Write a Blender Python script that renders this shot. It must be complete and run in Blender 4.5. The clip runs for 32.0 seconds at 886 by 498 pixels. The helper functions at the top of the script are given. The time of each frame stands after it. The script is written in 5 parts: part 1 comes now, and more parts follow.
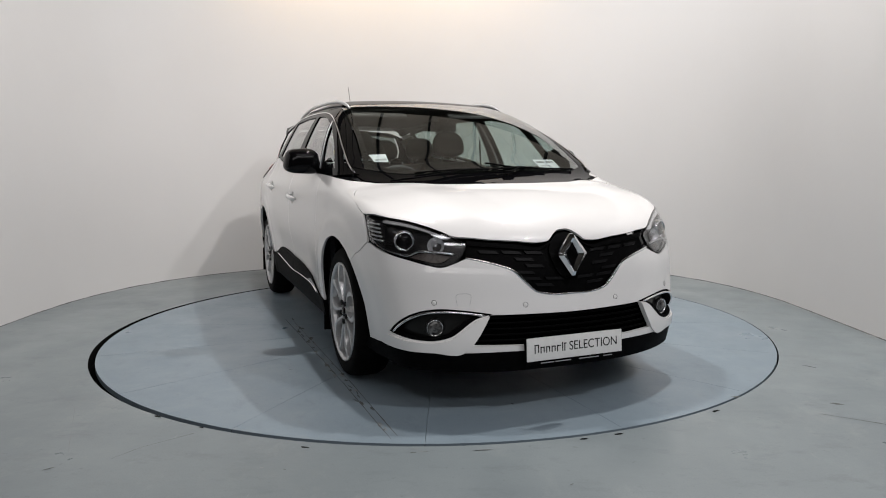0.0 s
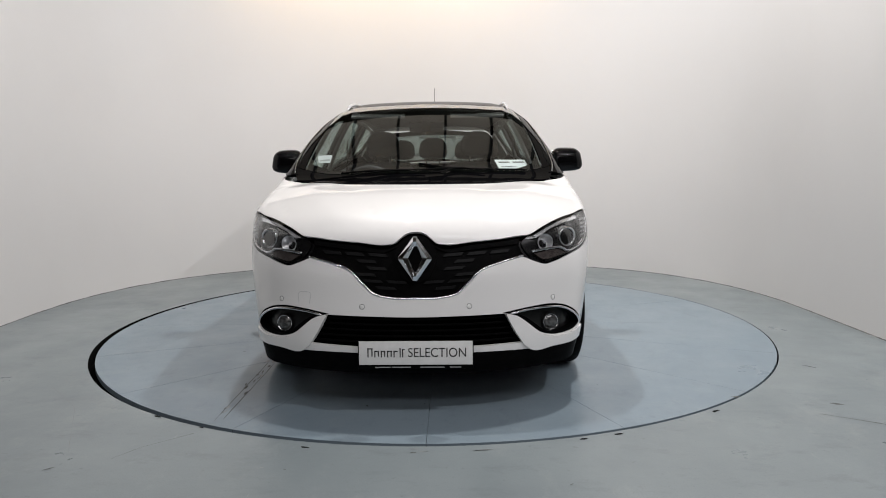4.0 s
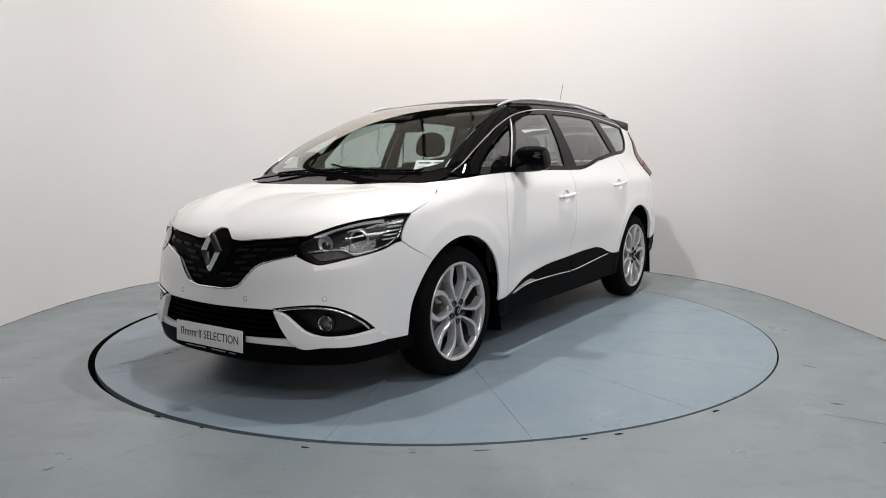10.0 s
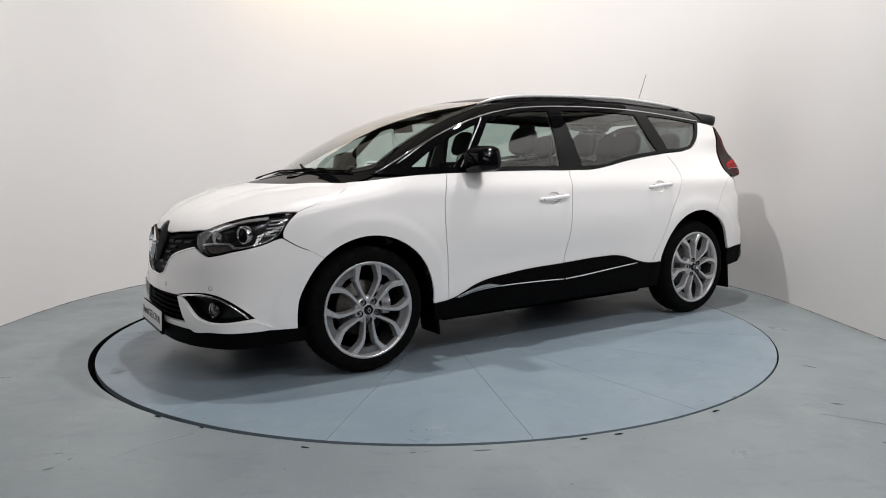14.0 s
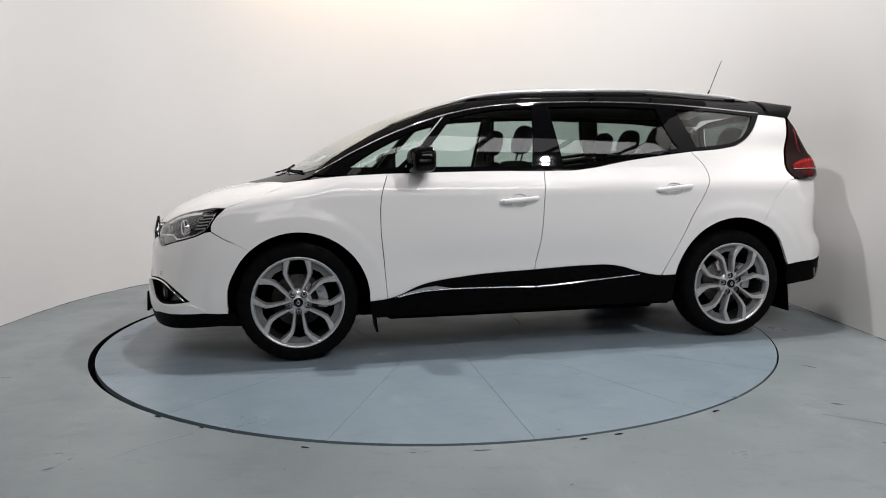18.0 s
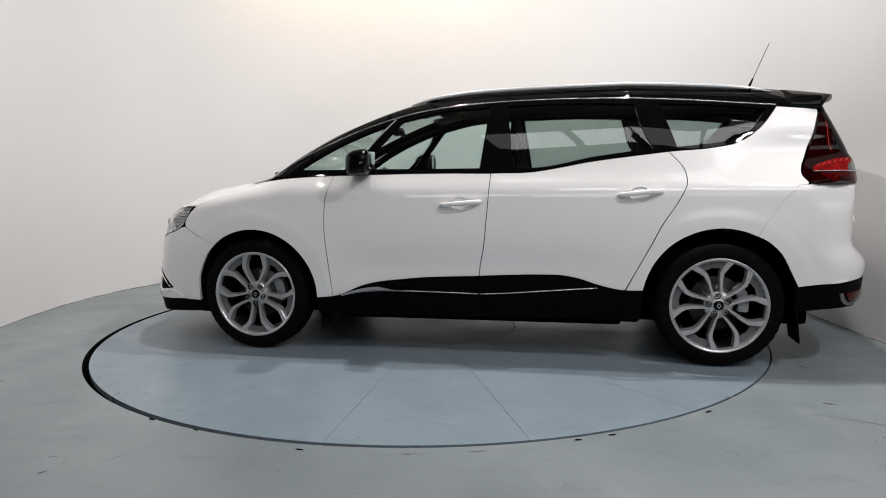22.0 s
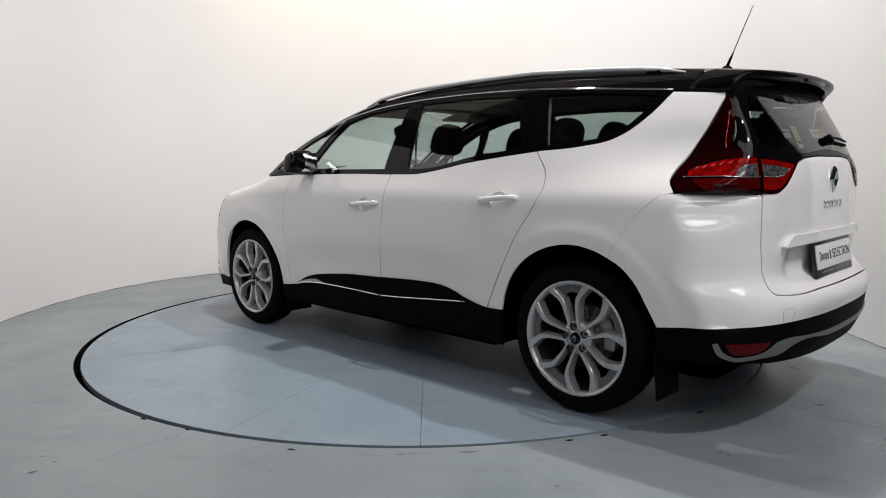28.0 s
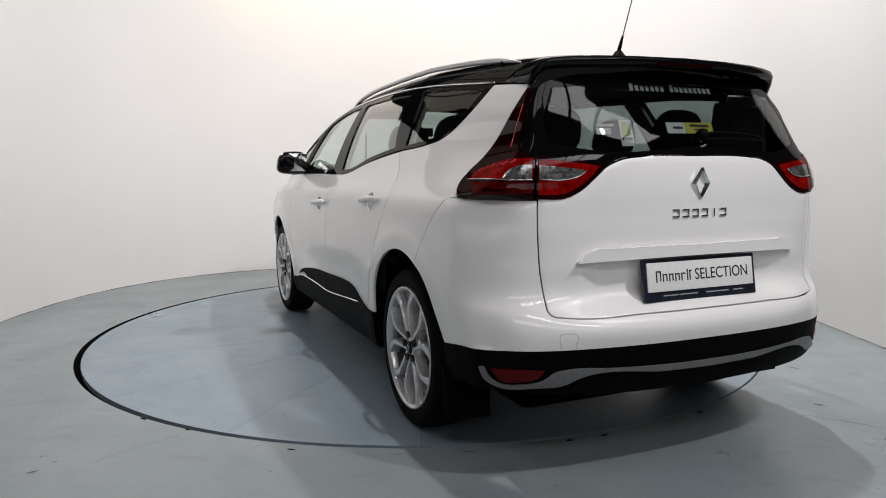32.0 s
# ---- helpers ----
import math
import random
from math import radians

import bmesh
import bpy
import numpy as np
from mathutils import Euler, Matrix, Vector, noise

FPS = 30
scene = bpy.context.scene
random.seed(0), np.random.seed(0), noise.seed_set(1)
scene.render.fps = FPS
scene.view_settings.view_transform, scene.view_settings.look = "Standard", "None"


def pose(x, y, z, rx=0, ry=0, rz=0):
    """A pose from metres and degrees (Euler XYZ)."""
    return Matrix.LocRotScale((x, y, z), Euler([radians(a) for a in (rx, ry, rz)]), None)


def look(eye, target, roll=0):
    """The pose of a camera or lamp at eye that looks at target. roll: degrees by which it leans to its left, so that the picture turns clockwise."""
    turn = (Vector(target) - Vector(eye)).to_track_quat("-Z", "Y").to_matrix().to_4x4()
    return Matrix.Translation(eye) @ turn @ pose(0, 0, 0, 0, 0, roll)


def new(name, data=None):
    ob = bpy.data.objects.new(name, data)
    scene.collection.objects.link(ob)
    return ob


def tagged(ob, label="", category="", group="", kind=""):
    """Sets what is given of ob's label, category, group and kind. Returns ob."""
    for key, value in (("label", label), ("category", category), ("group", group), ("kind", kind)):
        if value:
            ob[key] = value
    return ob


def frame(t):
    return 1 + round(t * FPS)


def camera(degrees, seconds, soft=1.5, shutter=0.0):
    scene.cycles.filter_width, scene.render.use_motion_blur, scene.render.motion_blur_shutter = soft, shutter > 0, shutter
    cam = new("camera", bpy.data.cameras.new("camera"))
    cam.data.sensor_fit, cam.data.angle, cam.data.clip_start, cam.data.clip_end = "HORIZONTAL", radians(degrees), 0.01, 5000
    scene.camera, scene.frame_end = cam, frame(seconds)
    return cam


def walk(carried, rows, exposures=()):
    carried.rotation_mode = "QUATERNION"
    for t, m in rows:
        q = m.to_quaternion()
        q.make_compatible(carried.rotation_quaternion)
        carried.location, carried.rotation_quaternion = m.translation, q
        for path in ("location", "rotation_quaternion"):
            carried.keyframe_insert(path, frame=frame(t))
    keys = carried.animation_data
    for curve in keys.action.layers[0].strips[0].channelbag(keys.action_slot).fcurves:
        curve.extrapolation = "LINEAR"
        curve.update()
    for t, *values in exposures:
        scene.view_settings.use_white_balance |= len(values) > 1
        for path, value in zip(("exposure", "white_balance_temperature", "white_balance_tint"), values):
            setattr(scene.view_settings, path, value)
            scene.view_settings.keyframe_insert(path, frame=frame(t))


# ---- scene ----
# ---- camera ----
cam = camera(64.23, 32.0, 1.0)
AIM = (
    # seconds, eye x, y, z, yaw, pitch, roll
    (0, 0.000, -5.058, 1.144, -0.531, -6.720, -0.483),
    (10, 0.000, -5.058, 1.144, -0.531, -6.720, -0.483),
    (20.7, 0.000, -5.058, 1.144, -0.531, -6.720, -0.483),
    (21, -0.000, -5.058, 1.144, -0.557, -6.762, -0.524),
    (21.5, 0.003, -5.062, 1.145, -0.690, -6.672, -0.606),
    (22, 0.007, -5.066, 1.145, -0.902, -6.574, -0.594),
    (22.5, 0.010, -5.070, 1.146, -1.183, -6.461, -0.597),
    (23, 0.014, -5.074, 1.146, -1.541, -6.377, -0.605),
    (23.5, 0.016, -5.075, 1.143, -1.649, -6.332, -0.353),
    (24, 0.018, -5.076, 1.140, -1.606, -6.270, -0.313),
    (24.5, 0.020, -5.078, 1.138, -1.503, -6.266, -0.286),
    (25, 0.022, -5.079, 1.135, -1.400, -6.243, -0.241),
    (25.5, 0.020, -5.077, 1.138, -1.381, -6.352, -0.207),
    (27.5, 0.012, -5.068, 1.153, -1.386, -6.687, -0.311),
    (32, 0.012, -5.068, 1.153, -1.386, -6.687, -0.311),
)


def aimed(x, y, z, yaw, pitch, roll):
    a, b = radians(yaw), radians(pitch)
    way = Vector((-math.sin(a) * math.cos(b), math.cos(a) * math.cos(b), math.sin(b)))
    eye = Vector((x, y, z))
    return look(eye, eye + way, roll)


walk(cam, [(row[0], aimed(*row[1:])) for row in AIM],
     exposures=((0, -.40), (3, -.35), (6.5, -.25), (12, -.20), (20, -.27), (26, -.20), (32, -.12)))

# ---- light: the hall's roof strips and spots over the turntable ----
world = bpy.data.worlds.new("world")
world.use_nodes = True
scene.world = world
world.node_tree.nodes["Background"].inputs[0].default_value = (.9, .95, 1, 1)
world.node_tree.nodes["Background"].inputs[1].default_value = .006
scene.view_settings.exposure = 0.0


def lamp(name, shape, place_, aim, power, colour, size, size_y=None):
    data = bpy.data.lights.new(name, shape)
    data.energy, data.color = power, colour
    if shape == "AREA":
        data.shape, data.size, data.size_y = "RECTANGLE", size, size_y or size
    else:
        data.shadow_soft_size = size
    ob = new(name, data)
    ob.matrix_world = look(place_, aim)
    return ob


WARM, COOL, AMBER = (1, .965, .94), (1, .98, 1), (1, .66, .32)
# rows of skylight strips over the hall, the first right over the camera
for y, power, lean in ((-4.4, 56, .9), (-8.3, 180, 3.2)):
    for k in range(6):
        x = -.6 + 1.25 * k
        lamp("skylight_strip", "AREA", (x, y, 5.75), (x, y + lean, 0), power / 6, COOL, 1.12, 1.0)
# unseen fill panels high behind the camera, added to brighten upright faces
for x, power in ((-4.8, 66), (-1.6, 54), (1.6, 34), (4.8, 24)):
    lamp("low_front_fill", "AREA", (x, -13.6, 4.9), (x * .6, -1, 1.4), power, (1, .96, .94), 3.0, 1.6)
# compact floodlights in a row over the turntable
for x, y, power in ((-.46, -.06, 150), (1.66, -.08, 195)):
    lamp("floodlight", "AREA", (x, y, 5.3), (x, y + .15, 0), power, WARM, .15, .15)
for x, y, z, power in ((-3.1, -3.6, 4.6, 24), (3.0, -4.0, 4.3, 100)):
    lamp("spot_lamp", "AREA", (x, y, z), (-.05 * x, .2, .9), power, COOL, .08, .08)
# added amber fill, no seen fixture, tinting the top of the back wall
lamp("amber_fill", "AREA", (-.6, 2.5, 3.5), (-.6, 3.25, 2.95), 13, AMBER, 3.2, .06)
# ---- materials ----
def material(name, colour, rough=.5, metal=0.0, coat=0.0, vary=None, scale=8.0, bump_size=0.0, bump_scale=60.0, emit=0.0, rough_vary=0.0, spec=.5):
    """A surface: base colour, with blotches towards the colour vary, fine grain in roughness, and relief."""
    mat = bpy.data.materials.new(name)
    mat.use_nodes = True
    nt = mat.node_tree
    b = nt.nodes["Principled BSDF"]
    b.inputs["Base Color"].default_value = (*colour, 1)
    b.inputs["Roughness"].default_value = rough
    b.inputs["Metallic"].default_value = metal
    b.inputs["Specular IOR Level"].default_value = spec
    if coat:
        b.inputs["Coat Weight"].default_value = coat
        b.inputs["Coat Roughness"].default_value = .02
    if emit:
        b.inputs["Emission Color"].default_value = (*colour, 1)
        b.inputs["Emission Strength"].default_value = emit
    co = nt.nodes.new("ShaderNodeTexCoord")
    if vary or rough_vary:
        n = nt.nodes.new("ShaderNodeTexNoise")
        n.inputs["Scale"].default_value, n.inputs["Detail"].default_value = scale, 6
        nt.links.new(co.outputs["Object"], n.inputs["Vector"])
        if vary:
            r = nt.nodes.new("ShaderNodeMix")
            r.data_type = "RGBA"
            r.inputs[6].default_value, r.inputs[7].default_value = (*colour, 1), (*vary, 1)
            ramp = nt.nodes.new("ShaderNodeMapRange")
            ramp.inputs[1].default_value, ramp.inputs[2].default_value = .38, .66
            nt.links.new(n.outputs["Fac"], ramp.inputs[0])
            nt.links.new(ramp.outputs[0], r.inputs[0])
            nt.links.new(r.outputs[2], b.inputs["Base Color"])
        if rough_vary:
            q = nt.nodes.new("ShaderNodeMapRange")
            q.inputs[3].default_value, q.inputs[4].default_value = rough - rough_vary, rough + rough_vary
            nt.links.new(n.outputs["Fac"], q.inputs[0])
            nt.links.new(q.outputs[0], b.inputs["Roughness"])
    if bump_size:
        n = nt.nodes.new("ShaderNodeTexNoise")
        n.inputs["Scale"].default_value, n.inputs["Detail"].default_value = bump_scale, 3
        u = nt.nodes.new("ShaderNodeBump")
        u.inputs["Distance"].default_value, u.inputs["Strength"].default_value = bump_size, .6
        nt.links.new(co.outputs["Object"], n.inputs["Vector"])
        nt.links.new(n.outputs["Fac"], u.inputs["Height"])
        nt.links.new(u.outputs[0], b.inputs["Normal"])
    return mat


def glass(name, tint, gloss=1.0):
    """Thin clear or tinted glazing."""
    mat = bpy.data.materials.new(name)
    mat.use_nodes = True
    nt = mat.node_tree
    nt.nodes.clear()
    out = nt.nodes.new("ShaderNodeOutputMaterial")
    mix = nt.nodes.new("ShaderNodeMixShader")
    clear = nt.nodes.new("ShaderNodeBsdfTransparent")
    shine = nt.nodes.new("ShaderNodeBsdfGlossy")
    edge = nt.nodes.new("ShaderNodeLayerWeight")
    power = nt.nodes.new("ShaderNodeMath")
    fres = nt.nodes.new("ShaderNodeMapRange")
    clear.inputs[0].default_value = (*tint, 1)
    shine.inputs["Roughness"].default_value = .01
    shine.inputs["Color"].default_value = (gloss, gloss, gloss, 1)
    edge.inputs[0].default_value = .5
    power.operation, power.inputs[1].default_value = "POWER", 4
    fres.inputs[3].default_value, fres.inputs[4].default_value = .082, 1.0
    nt.links.new(edge.outputs["Facing"], power.inputs[0])
    nt.links.new(power.outputs[0], fres.inputs[0])
    nt.links.new(fres.outputs[0], mix.inputs[0])
    nt.links.new(clear.outputs[0], mix.inputs[1])
    nt.links.new(shine.outputs[0], mix.inputs[2])
    nt.links.new(mix.outputs[0], out.inputs[0])
    return mat


def floor_paint(name, base, worn, dust):
    """Blue-grey painted concrete: broad cloudy wear, scuffs, specks and a satin sheen."""
    mat = bpy.data.materials.new(name)
    mat.use_nodes = True
    nt = mat.node_tree
    b = nt.nodes["Principled BSDF"]
    co = nt.nodes.new("ShaderNodeTexCoord")

    def noise_at(scale, detail, stretch=(1, 1, 1), rough=.6):
        m = nt.nodes.new("ShaderNodeMapping")
        m.inputs["Scale"].default_value = stretch
        n = nt.nodes.new("ShaderNodeTexNoise")
        n.inputs["Scale"].default_value, n.inputs["Detail"].default_value, n.inputs["Roughness"].default_value = scale, detail, rough
        nt.links.new(co.outputs["Object"], m.inputs[0])
        nt.links.new(m.outputs[0], n.inputs["Vector"])
        return n.outputs["Fac"]

    def ranged(fac, a, c, lo=0.0, hi=1.0):
        r = nt.nodes.new("ShaderNodeMapRange")
        r.inputs[1].default_value, r.inputs[2].default_value, r.inputs[3].default_value, r.inputs[4].default_value = a, c, lo, hi
        nt.links.new(fac, r.inputs[0])
        return r.outputs[0]

    def mixed(fac, one, two):
        m = nt.nodes.new("ShaderNodeMix")
        m.data_type = "RGBA"
        nt.links.new(fac, m.inputs[0])
        for i, c in ((6, one), (7, two)):
            if isinstance(c, tuple):
                m.inputs[i].default_value = (*c, 1)
            else:
                nt.links.new(c, m.inputs[i])
        return m.outputs[2]

    c = mixed(ranged(noise_at(.9, 5), .35, .7), base, worn)
    c = mixed(ranged(noise_at(3.2, 8, (1, .6, 1), .7), .55, .75, 0, .55), c, dust)
    c = mixed(ranged(noise_at(26, 4), .64, .74, 0, .5), c, tuple(v * .55 for v in base))
    c = mixed(ranged(noise_at(150, 3), .5, .72, 0, .28), c, tuple(v * .70 for v in base))
    c = mixed(ranged(noise_at(7, 6, (.5, 1, 1), .75), .54, .70, 0, .55), c, tuple(v * .74 for v in base))
    c = mixed(ranged(noise_at(60, 2, (1, .12, 1)), .70, .76, 0, .35), c, dust)
    nt.links.new(c, b.inputs["Base Color"])
    nt.links.new(ranged(noise_at(2.0, 8), .3, .75, .26, .48), b.inputs["Roughness"])
    u = nt.nodes.new("ShaderNodeBump")
    u.inputs["Distance"].default_value, u.inputs["Strength"].default_value = .002, .35
    nt.links.new(noise_at(14, 6), u.inputs["Height"])
    nt.links.new(u.outputs[0], b.inputs["Normal"])
    return mat


PEARL = material("pearl_white_paint", (.82, .81, .80), .38, 0, 1.0, (.78, .772, .764), 900, spec=.25)
PIANO = material("gloss_black_paint", (.0025, .0025, .003), .12, 0, .45, rough_vary=.02, scale=40, spec=0)
TRIM = material("black_trim_plastic", (.0016, .0016, .0018), .55, 0, 0, (.0028, .0028, .003), 30, .0004, 900, spec=.03)
CORE = material("black_underbody", (.0008, .0008, .0008), .9, vary=(.0015, .0015, .0015), scale=20, spec=.01)
RUBBER = material("tyre_rubber", (.003, .003, .003), .65, vary=(.005, .005, .005), scale=22, bump_size=.0006, bump_scale=300, spec=.03)
ALLOY = material("silver_alloy", (.54, .54, .545), .30, .60, .5, (.46, .46, .47), 60, rough_vary=.05)
RAIL = material("satin_rail", (.62, .62, .63), .30, .25, .3, (.56, .56, .57), 50, rough_vary=.05)
CHROME = material("chrome", (.80, .80, .82), .07, 1.0, rough_vary=.03, scale=50)
STEEL = material("brake_steel", (.10, .095, .09), .42, .8, vary=(.06, .056, .052), scale=50)
SATIN = material("satin_silver_plastic", (.42, .43, .45), .35, .6, vary=(.37, .38, .40), scale=60)
SKID = material("satin_grey_plastic", (.15, .152, .156), .38, .3, vary=(.13, .132, .136), scale=60)
REFLEX = material("red_reflex_lens", (.045, .0005, .001), .12, 0, .10, (.09, .001, .002), 160, .0006, 260, spec=.1)
TAILCLEAR = material("ribbed_grey_lens", (.16, .16, .16), .16, .5, .4, (.03, .03, .03), 60, .0008, 60)
CLOTH = material("charcoal_seat_cloth", (.007, .007, .008), .9, vary=(.012, .012, .013), scale=120, bump_size=.0008, bump_scale=500, spec=.15)
DASH = material("dark_dashboard_plastic", (.020, .021, .023), .6, vary=(.030, .030, .033), scale=60, bump_size=.0006, bump_scale=700)
LINING = material("grey_headlining", (.22, .215, .205), .95, vary=(.18, .176, .168), scale=60, bump_size=.0005, bump_scale=600)
PLATE = material("plate_white", (.74, .74, .73), .35, vary=(.70, .70, .69), scale=40)
INK = material("black_ink", (.012, .012, .013), .5, vary=(.02, .02, .02), scale=80)
PALE = material("pale_print", (.34, .35, .36), .5, vary=(.30, .31, .32), scale=80)
YELLOW = material("yellow_sticker", (.62, .55, .05), .5, vary=(.55, .48, .05), scale=40)
LIME = material("lime_sticker", (.45, .52, .10), .5, vary=(.40, .46, .1), scale=40)
STICKER = material("white_sticker", (.68, .70, .71), .5, vary=(.6, .63, .65), scale=30)
BLUEINK = material("dark_frame_plastic", (.006, .007, .011), .3, vary=(.015, .018, .04), scale=40)
RED = material("red_tail_lens", (.10, .001, .001), .12, 0, .08, (.24, .002, .002), 42, spec=.05)
DARKRED = material("dark_red_tail_lens", (.006, .0003, .0004), .06, 0, .14, (.014, .0004, .0006), 12, spec=.08)
DEEPRED = material("deep_red_tail_lens", (.038, .0006, .0008), .10, 0, .10, (.075, .001, .001), 30, spec=.06)
GLOWRED = material("red_light_guide", (.42, .010, .012), .15, 0, 1.0, (.48, .01, .012), 60)
CLEARLENS = material("ribbed_clear_lens", (.55, .55, .56), .15, .5, 1.0, (.35, .35, .36), 55, .001, 160)
INDICATOR = material("smoked_indicator_lens", (.10, .085, .08), .2, .2, .5, (.05, .042, .04), 70, .0008, 200)
JOINT = material("body_joint_filler", (.60, .60, .59), .6, vary=(.52, .52, .515), scale=60)
LAMPDARK = material("lamp_housing", (.006, .006, .006), .3, 0, .3, (.010, .010, .010), 40, spec=.3)
GRILLEBAR = material("grille_bar_plastic", (.0065, .0065, .007), .40, 0, 0, (.009, .009, .0095), 60, spec=.1)
LAMPGREY = material("lamp_chamber", (.012, .012, .013), .25, .3, .3, (.006, .006, .007), 60)
REFLECTOR = material("lamp_reflector", (.80, .80, .82), .16, .75, rough_vary=.06, scale=30)
GLASS = glass("clear_glass", (.70, .78, .75))
TINT = glass("side_glass", (.72, .82, .79))
GATETINT = glass("tailgate_glass", (.27, .31, .30), .7)
DARKTINT = glass("privacy_glass", (.52, .60, .575))
LENS = glass("lamp_lens", (.95, .96, .97))
WALL = material("white_wall_paint", (.69, .683, .680), .62, vary=(.665, .657, .653), scale=.7, bump_size=.0015, bump_scale=5)
SKIRT = material("scuffed_wall_foot", (.10, .10, .10), .8, vary=(.30, .30, .30), scale=9)
ROOFING = material("hall_roof_sheet", (.10, .085, .066), .8, vary=(.07, .058, .045), scale=2)
# emission added to the roof sheet so it shows in the windscreen
BOARD = material("tan_glowing_sheet", (.62, .56, .48), .8, vary=(.54, .48, .40), scale=3, emit=.30)
BEAM = material("roof_beam_steel", (.06, .06, .06), .6, vary=(.04, .04, .04), scale=5)
HALL = material("hall_wall_panel", (.20, .19, .18), .8, vary=(.16, .15, .14), scale=1.5)
FLOOR = floor_paint("painted_floor", (.168, .197, .209), (.222, .254, .264), (.29, .310, .310))
DISC = floor_paint("turntable_paint", (.182, .234, .275), (.208, .258, .296), (.27, .31, .335))
# one near-black for the pit, the turntable's edge band and the ring chips
GAP = material("ring_gap_black", (.0018, .0018, .0018), .9, vary=(.004, .004, .0035), scale=12, spec=.05)
CRACK = material("joint_dirt", (.13, .14, .14), .8, vary=(.08, .085, .085), scale=9)
SCUFF = material("pale_scuff", (.26, .272, .27), .6, vary=(.21, .23, .235), scale=25)
MARK = material("dark_scuff", (.07, .07, .068), .8, vary=(.12, .125, .12), scale=30)
# ---- mesh helpers ----
def link(name, verts, faces, mat, parent=None, label="", smooth=True, normals=None):
    me = bpy.data.meshes.new(name)
    me.from_pydata([tuple(v) for v in verts], [], [tuple(int(i) for i in f) for f in faces])
    me.materials.append(mat)
    if smooth:
        me.polygons.foreach_set("use_smooth", [True] * len(me.polygons))
    me.update()
    if normals is not None:
        me.normals_split_custom_set_from_vertices([tuple(n) for n in normals])
    ob = new(name, me)
    ob.parent = parent
    if label:
        ob["label"] = label
    return ob


def part(name, bm, mat, parent=None, label="", smooth=True, sharp=40):
    """Links a bmesh as one mesh object under a thing or a part."""
    bm.normal_update()
    if smooth:
        for f in bm.faces:
            f.smooth = True
        for e in bm.edges:
            if len(e.link_faces) == 2 and e.calc_face_angle(0) > radians(sharp):
                e.smooth = False
    me = bpy.data.meshes.new(name)
    bm.to_mesh(me)
    bm.free()
    me.materials.append(mat)
    ob = new(name, me)
    ob.parent = parent
    if label:
        ob["label"] = label
    return ob


def empty(name, m=None, parent=None):
    ob = new(name)
    ob.parent = parent
    if m is not None:
        ob.matrix_basis = m
    return ob


def box(bm, size, m=None, bevel=0.0, segments=2):
    """A box of that size round the origin of m, its edges rounded."""
    r = bmesh.ops.create_cube(bm, size=1, matrix=(m or Matrix()) @ Matrix.Diagonal((*size, 1)))
    if bevel:
        es = list({e for v in r["verts"] for e in v.link_edges})
        bmesh.ops.bevel(bm, geom=es, offset=bevel, segments=segments, affect="EDGES", profile=.6)


def revolve(profile, n=48, closed=False):
    """Verts and faces of (radius, along) turned round the y axis."""
    k = len(profile)
    vs = [(r * math.cos(2 * math.pi * i / n), a, r * math.sin(2 * math.pi * i / n)) for i in range(n) for r, a in profile]
    fs = []
    for i in range(n):
        j = (i + 1) % n
        for q in range(k if closed else k - 1):
            p = (q + 1) % k
            fs.append((i * k + q, j * k + q, j * k + p, i * k + p))
    return vs, fs


def tube(points, radius, n=8, flat=1.0):
    """Verts and faces of a round bar along points, its ends closed; flat squeezes its height."""
    pts = [Vector(p) for p in points]
    vs, fs = [], []
    for i, p in enumerate(pts):
        d = (pts[min(i + 1, len(pts) - 1)] - pts[max(i - 1, 0)]).normalized()
        side = d.cross(Vector((0, 0, 1)))
        side = side.normalized() if side.length > 1e-4 else Vector((1, 0, 0))
        up = side.cross(d)
        r = radius[i] if isinstance(radius, (list, tuple)) else radius
        for k in range(n):
            a = 2 * math.pi * k / n
            vs.append(p + side * (r * math.cos(a)) + up * (r * flat * math.sin(a)))
    for i in range(len(pts) - 1):
        for k in range(n):
            j = (k + 1) % n
            fs.append((i * n + k, i * n + j, (i + 1) * n + j, (i + 1) * n + k))
    fs.append(tuple(range(n))[::-1])
    fs.append(tuple(range((len(pts) - 1) * n, len(pts) * n)))
    return vs, fs


# ---- the room ----
RING = 2.267
MID, HALF_X, START, DEEP, POWER = -.155, 3.045, .30, 2.88, 2.4


def wall_line(n=72):
    """The wall's foot on the plan: straight flanks and a rounded end."""
    pts = [(MID - HALF_X, -1.6), (MID - HALF_X, -.8)]
    for i in range(n + 1):
        a = math.pi * (1 - i / n)
        c, s = math.cos(a), math.sin(a)
        pts.append((MID + HALF_X * math.copysign(abs(c) ** (2 / POWER), c), START + DEEP * abs(s) ** (2 / POWER)))
    return pts + [(MID + HALF_X, -.8), (MID + HALF_X, -1.6)]


